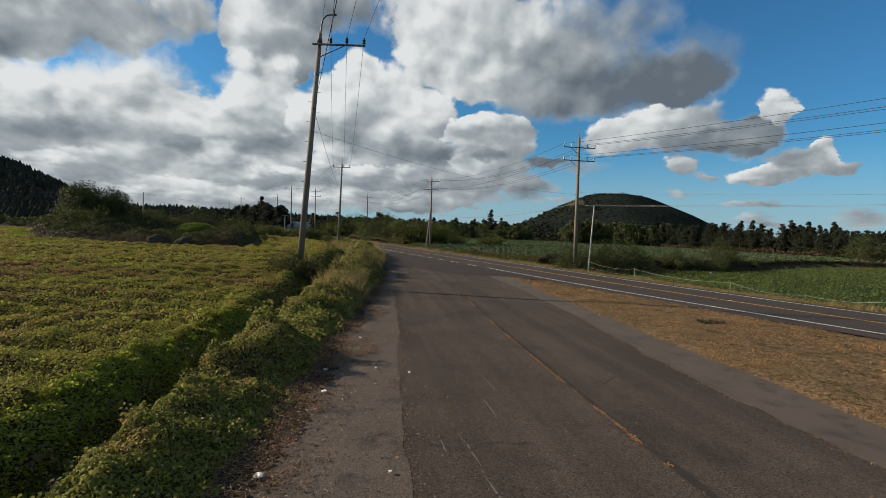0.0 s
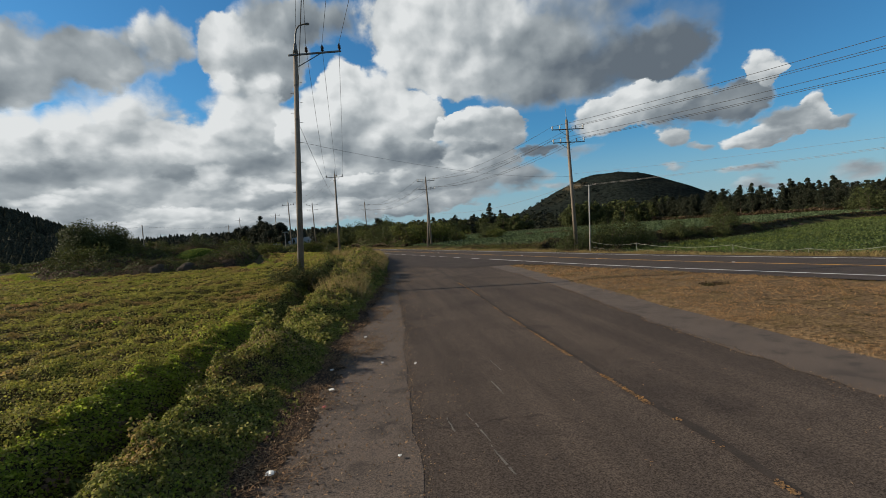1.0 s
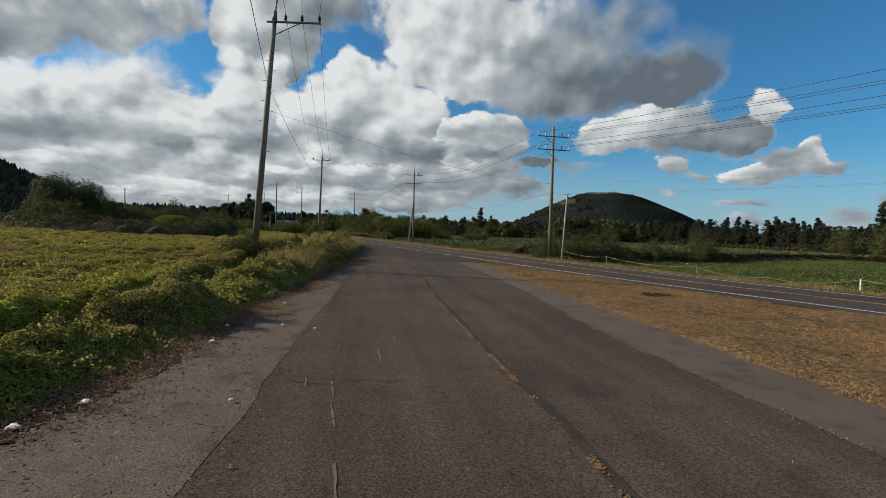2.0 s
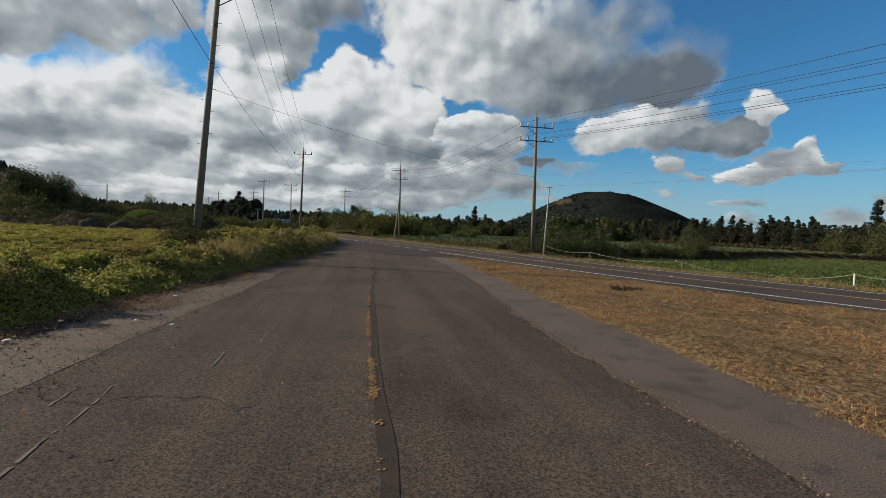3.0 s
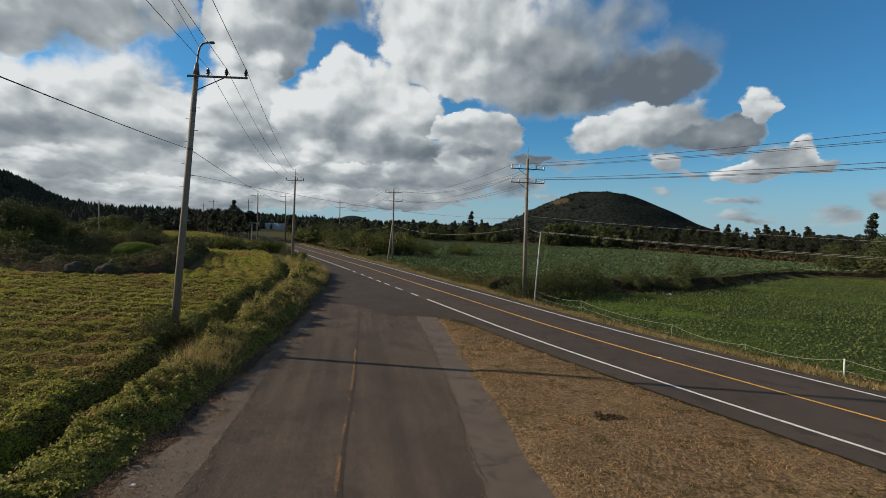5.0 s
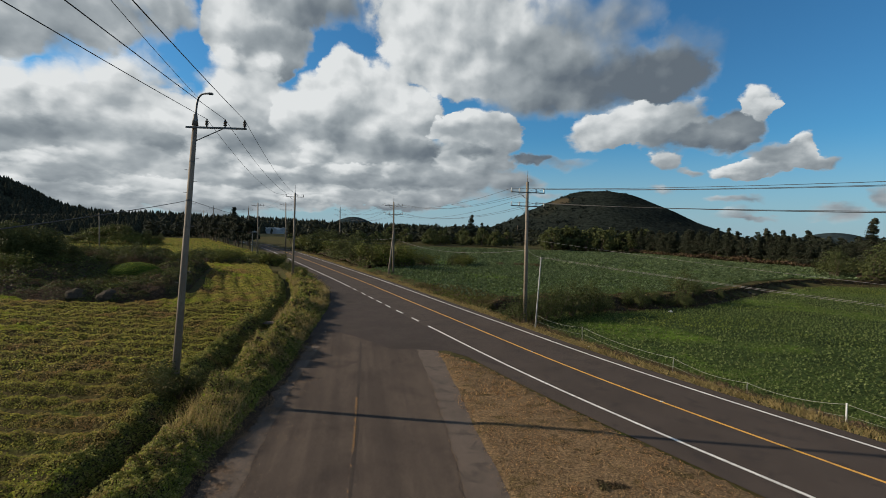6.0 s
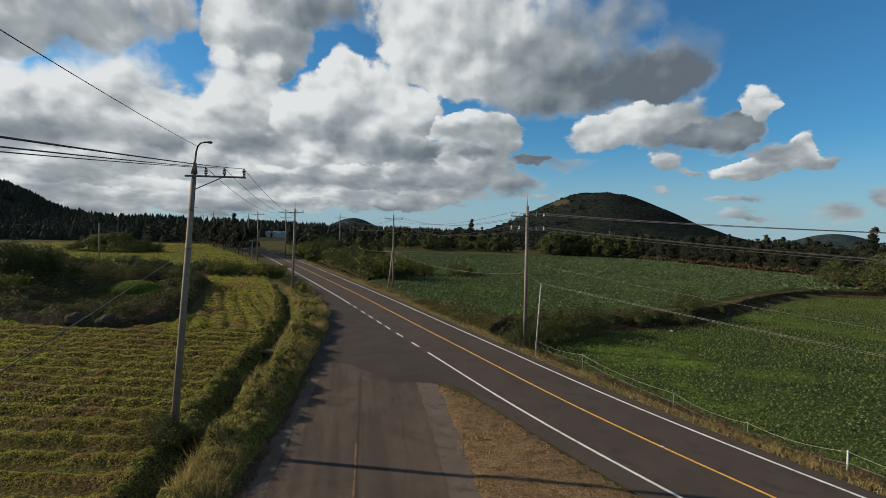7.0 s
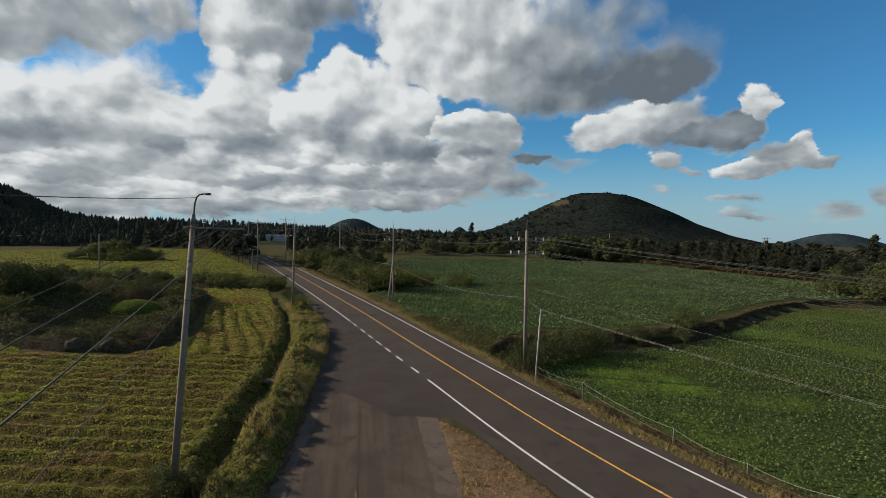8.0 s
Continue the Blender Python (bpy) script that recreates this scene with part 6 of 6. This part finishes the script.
utility_pole(P7B, P7T, [(11.3, -1.4, 1.4, (-1.3, 0.6, 1.3))], "distant utility pole with one crossarm", 0.17, 0.11, 6, False, 0.7)
P8B, P8T = Vector((-40.3, 140, 0)), Vector((-40.5, 140, 13.2))
utility_pole(P8B, P8T, [(12.6, -1.6, 1.6, (-1.5, 1.5)), (11.2, -1.6, 1.6, (-1.5, 1.5))], "distant utility pole with two crossarms", 0.18, 0.11, 6, False, 0.8)
for x, y, h in ((-58, 158, 12), (-84, 190, 13), (-112, 240, 13)):
    utility_pole(Vector((x, y, 0)), Vector((x, y, h)), [(h - 0.7, -1.5, 1.5, (-1.4, 1.4))], "far utility pole above the tree row", 0.18, 0.11, 0, False, 0.7)
utility_pole(Vector((-65.5, 101.5, 0)), Vector((-65.5, 101.4, 8.2)), [], "plain short pole in the hedgerow", 0.13, 0.09, 0, False)
sg = thing("sign_post", (-42.8, 122.3, 0), "grey post with a small crossbar beside the road", "sign")
bm = bmesh.new()
tube(bm, (0, 0, -0.3), (0, 0, 5), 0.14, 0.12, 10)
part("post", bm, M_METAL, sg)
bm = bmesh.new()
box(bm, (0, 0, 5), (1.4, 0.2, 0.25))
part("crossbar", bm, M_METAL, sg)
# slim white pole at the field edge
sp = thing("support_pole", (10.62, 39.2, -0.3), "slim pale steel support pole leaning slightly", "pole")
bm = bmesh.new()
tube(bm, (0, 0, -0.3), (0.28, 0.2, 5.6), 0.06, 0.045, 12)
part("shaft", bm, M_PALESTEEL, sp, "", True)
bm = bmesh.new()
tube(bm, (0.1, 0.2, 5.5), (0.5, 0.2, 5.52), 0.025, 0.025, 6)
part("hook", bm, M_DARKMETAL, sp)
for x, y in ((75, 420), (56, 350), (104, 300), (140, 210), (165, 250)):
    utility_pole(Vector((x, y, 0)), Vector((x, y, 12)), [(11.5, -1.2, 1.2, (-1.1, 1.1))], "far thin utility pole among the woods", 0.18, 0.12, 0, False)
# pole behind the start of the walk, which carries the lane's cables on
P0B = Vector((8.0, -22.5, 0))
utility_pole(P0B, P0B + Vector((0, 0, 12.6)), [(7.0, -1.15, 1.15, (-1.1, 0.0, 1.1))], "concrete utility pole beside the lane", 0.18, 0.11)
arm1 = lambda s: P1B + lp * (10.8 / lp.z) + Vector((s, -0.16, 0.34))
for s, e0, e2 in ((0.55, -1.1, -1.1), (1.28, 0.0, 0.3), (2.05, 1.1, 1.1)):
    wire("power_cable", arm1(s), P0B + Vector((e0, -0.16, 7.3)), 0.25, "black power cable over the lane")
    wire("power_cable", arm1(s), P2B + Vector((0.2 + e2, -0.4, 10.85)), 1.0, "black power cable over the field edge")
    wire("power_cable", P2B + Vector((0.2 + e2, -0.4, 10.85)), P7B + Vector((e2, -0.15, 11.6)), 1.2, "black power cable along the road")
for k, off in enumerate((-1.35, -0.7, 0.7, 1.35)):
    for z3, z5 in ((10.85, 10.8), (9.75, 9.5)):
        a = P3B + Vector((off - 0.27, -0.5, z3))
        b = P5B + Vector((off - 0.2, -0.3, z5))
        if k != 1:
            wire("power_cable", a, b, 1.1, "grey power cable along the road", 0.012, M_WIRE)
            wire("power_cable", b, P6B + Vector((off, 0, z5 + 1.2)), 1.6, "grey power cable along the road", 0.014, M_WIRE)
            wire("power_cable", a, (31.8 + off, -0.2, z3 - 1.6), 0.5, "grey power cable along the road", 0.013, M_WIRE)
wire("telephone_cable", P1B + lp * 0.63, P3B + Vector((0, 0, 6.6)), 0.55, "thin cable crossing the road", 0.006)
wire("telephone_cable", P1B + lp * 0.72, P2B + Vector((0.1, 0, 7.5)), 0.5, "thin cable along the hedge", 0.010)
wire("telephone_cable", P1B + lp * 0.72, P0B + Vector((0, 0, 5.6)), 0.4, "thin cable over the lane", 0.010)
wire("telephone_cable", P1T + Vector((0.1, 0, 1.0)), P0B + Vector((0, 0, 11.0)), 0.5, "thin cable over the lane", 0.008)
S4 = Vector((10.9, 39.4, 5.28))
for dz, mat in ((0.0, M_PALEWIRE), (0.06, M_PALEWIRE)):
    wire("telephone_cable", S4 + Vector((0, 0, dz)), (33.4, -2.9, 4.9 + dz), 0.4, "pale cable along the field", 0.006, mat)
wire("telephone_cable", S4, P3B + Vector((0, 0, 5.9)), 0.1, "pale cable along the field", 0.012, M_PALEWIRE)
wire("telephone_cable", P3B + Vector((0, 0, 5.9)), P5B + Vector((0, 0, 5.6)), 1.0, "pale cable along the road", 0.013, M_PALEWIRE)
wire("telephone_cable", P5B + Vector((0, 0, 5.6)), P6B + Vector((0, 0, 6.0)), 1.2, "pale cable along the road", 0.014, M_PALEWIRE)
wire("telephone_cable", P3B + Vector((0, 0, 6.8)), (34.5, 2.0, 5.2), 0.5, "pale cable along the field", 0.006, M_PALEWIRE)
wire("telephone_cable", (-65.5, 101.4, 7.9), P7B + Vector((0, 0, 7.5)), 0.9, "thin cable over the far field", 0.014)
wire("telephone_cable", (-65.5, 101.4, 7.9), (-130, 110, 9), 1.0, "thin cable over the far field", 0.014)


# ---- fence of stakes and rope along the field ----
STAKES = [(10.9, 40.2, 0.75), (13.7, 37.4, 0.95), (16.5, 29.7, 1.0), (18.5, 26.2, 0.9), (20.4, 22.6, 1.05), (23.2, 17.6, 0.95)]
tops = []
for i, (x, y, h) in enumerate(STAKES):
    h += 0.35
    z = float(level(np.array([x]), np.array([y]))[0])
    st = thing("fence_stake", (x, y, z), "white plastic fence stake" if i == 4 else "thin weathered fence stake leaning in the bank", "stake", "fence stakes")
    bm = bmesh.new()
    lean = RNG.normal(size=2) * 0.05
    tube(bm, (0, 0, -0.25), (lean[0], lean[1], h), 0.035 if i == 4 else 0.028, 0.03 if i == 4 else 0.022, 8)
    part("shaft", bm, M_WHITEPLASTIC if i == 4 else M_ROPE, st)
    tops.append(Vector((x + lean[0], y + lean[1], z + h - 0.04)))
for a, b in zip(tops, tops[1:]):
    wire("net_rope", a, b, 0.22, "pale sagging rope between fence stakes", 0.012, M_ROPE, "fence ropes", 14)
    wire("net_rope", a - Vector((0, 0, 0.45)), b - Vector((0, 0, 0.5)), 0.12, "pale sagging rope between fence stakes", 0.008, M_ROPE, "fence ropes", 14)

# small footbridge over the ditch
fb_ = thing("plank_bridge", (-7.9, 36.2, 0.35), "small grey plank bridge across the ditch", "bridge")
for k in range(5):
    bm = bmesh.new()
    box(bm, (0, -0.36 + 0.18 * k, 0), (1.3, 0.15, 0.05))
    part("plank", bm, M_SHOULDER, fb_)

# greenhouse roofs beyond the trees
gh = thing("greenhouse", (-108, 312, 2.4), "white plastic-film greenhouse among the woods", "greenhouse")
for k in range(4):
    bm = bmesh.new()
    prof = [(-4.0 + 8.0 * j / 10, 1.2 + 1.5 * math.sin(math.pi * j / 10)) for j in range(11)]
    rowsv = [[bm.verts.new((-12 + 8 * k + px, yy, pz)) for px, pz in [(-4, -4)] + prof + [(4, -4)]] for yy in (0, 30)]
    for j in range(len(rowsv[0]) - 1):
        bm.faces.new((rowsv[0][j], rowsv[0][j + 1], rowsv[1][j + 1], rowsv[1][j]))
    bm.faces.new(rowsv[0][::-1])
    part("tunnel", bm, M_FILM, gh)
# dark tuft in the dry grass
tuft = thing("grass_tuft", (8.4, 16.1, 0.06), "dark dead tuft in the dry grass", "grass tuft")
tq = RNG.normal(size=(14, 3)) * np.array([0.22, 0.12, 0.0])
v, f = domes(tq, 0.13, 70, 0.028, 0.9, 0.8)
tagged(obj("blades", v, f, M_BROWN, tuft), kind="stuff")


# litter by the hedge
def crumpled(name, x, y, s, mat, label, z=0.03):
    bm = bmesh.new()
    bmesh.ops.create_icosphere(bm, subdivisions=2, radius=s)
    off = Vector((x * 3, y * 5, 1))
    for v in bm.verts:
        v.co *= 1 + 0.7 * noise.noise(v.co / s * 1.2 + off)
        v.co.z *= 0.4
    me = bpy.data.meshes.new(name)
    bm.to_mesh(me)
    bm.free()
    me.materials.append(mat)
    ob = new(name, me)
    ob.location = (x, y, z)
    return tagged(ob, label, "litter", "litter along the lane")


for x, y, s, m in ((-1.95, 5.05, 0.075, M_WHITEPLASTIC), (-2.1, 4.4, 0.07, M_WHITEPLASTIC), (-1.9, 7.0, 0.05, M_REDPLASTIC), (-2.0, 7.8, 0.06, M_WHITEPLASTIC), (-1.4, 9.3, 0.04, M_WHITEPLASTIC), (-2.3, 9.0, 0.05, M_WHITEPLASTIC),
                   (-0.75, 9.1, 0.035, M_WHITEPLASTIC), (-0.6, 5.3, 0.03, M_WHITEPLASTIC), (-2.2, 11.8, 0.05, M_WHITEPLASTIC), (-2.4, 6.0, 0.06, M_REDPLASTIC), (13.0, 33.5, 0.09, M_WHITEPLASTIC), (-10.8, 54, 0.1, M_WHITEPLASTIC), (27, 52.5, 0.3, M_WHITEPLASTIC)):
    crumpled("litter", x, y, s * 0.75, m, "crumpled red wrapper on the ground" if m is M_REDPLASTIC else "crumpled white plastic scrap on the ground", 0.03 if x < 12 else float(level(np.array([x]), np.array([y]))[0]) + 0.1)
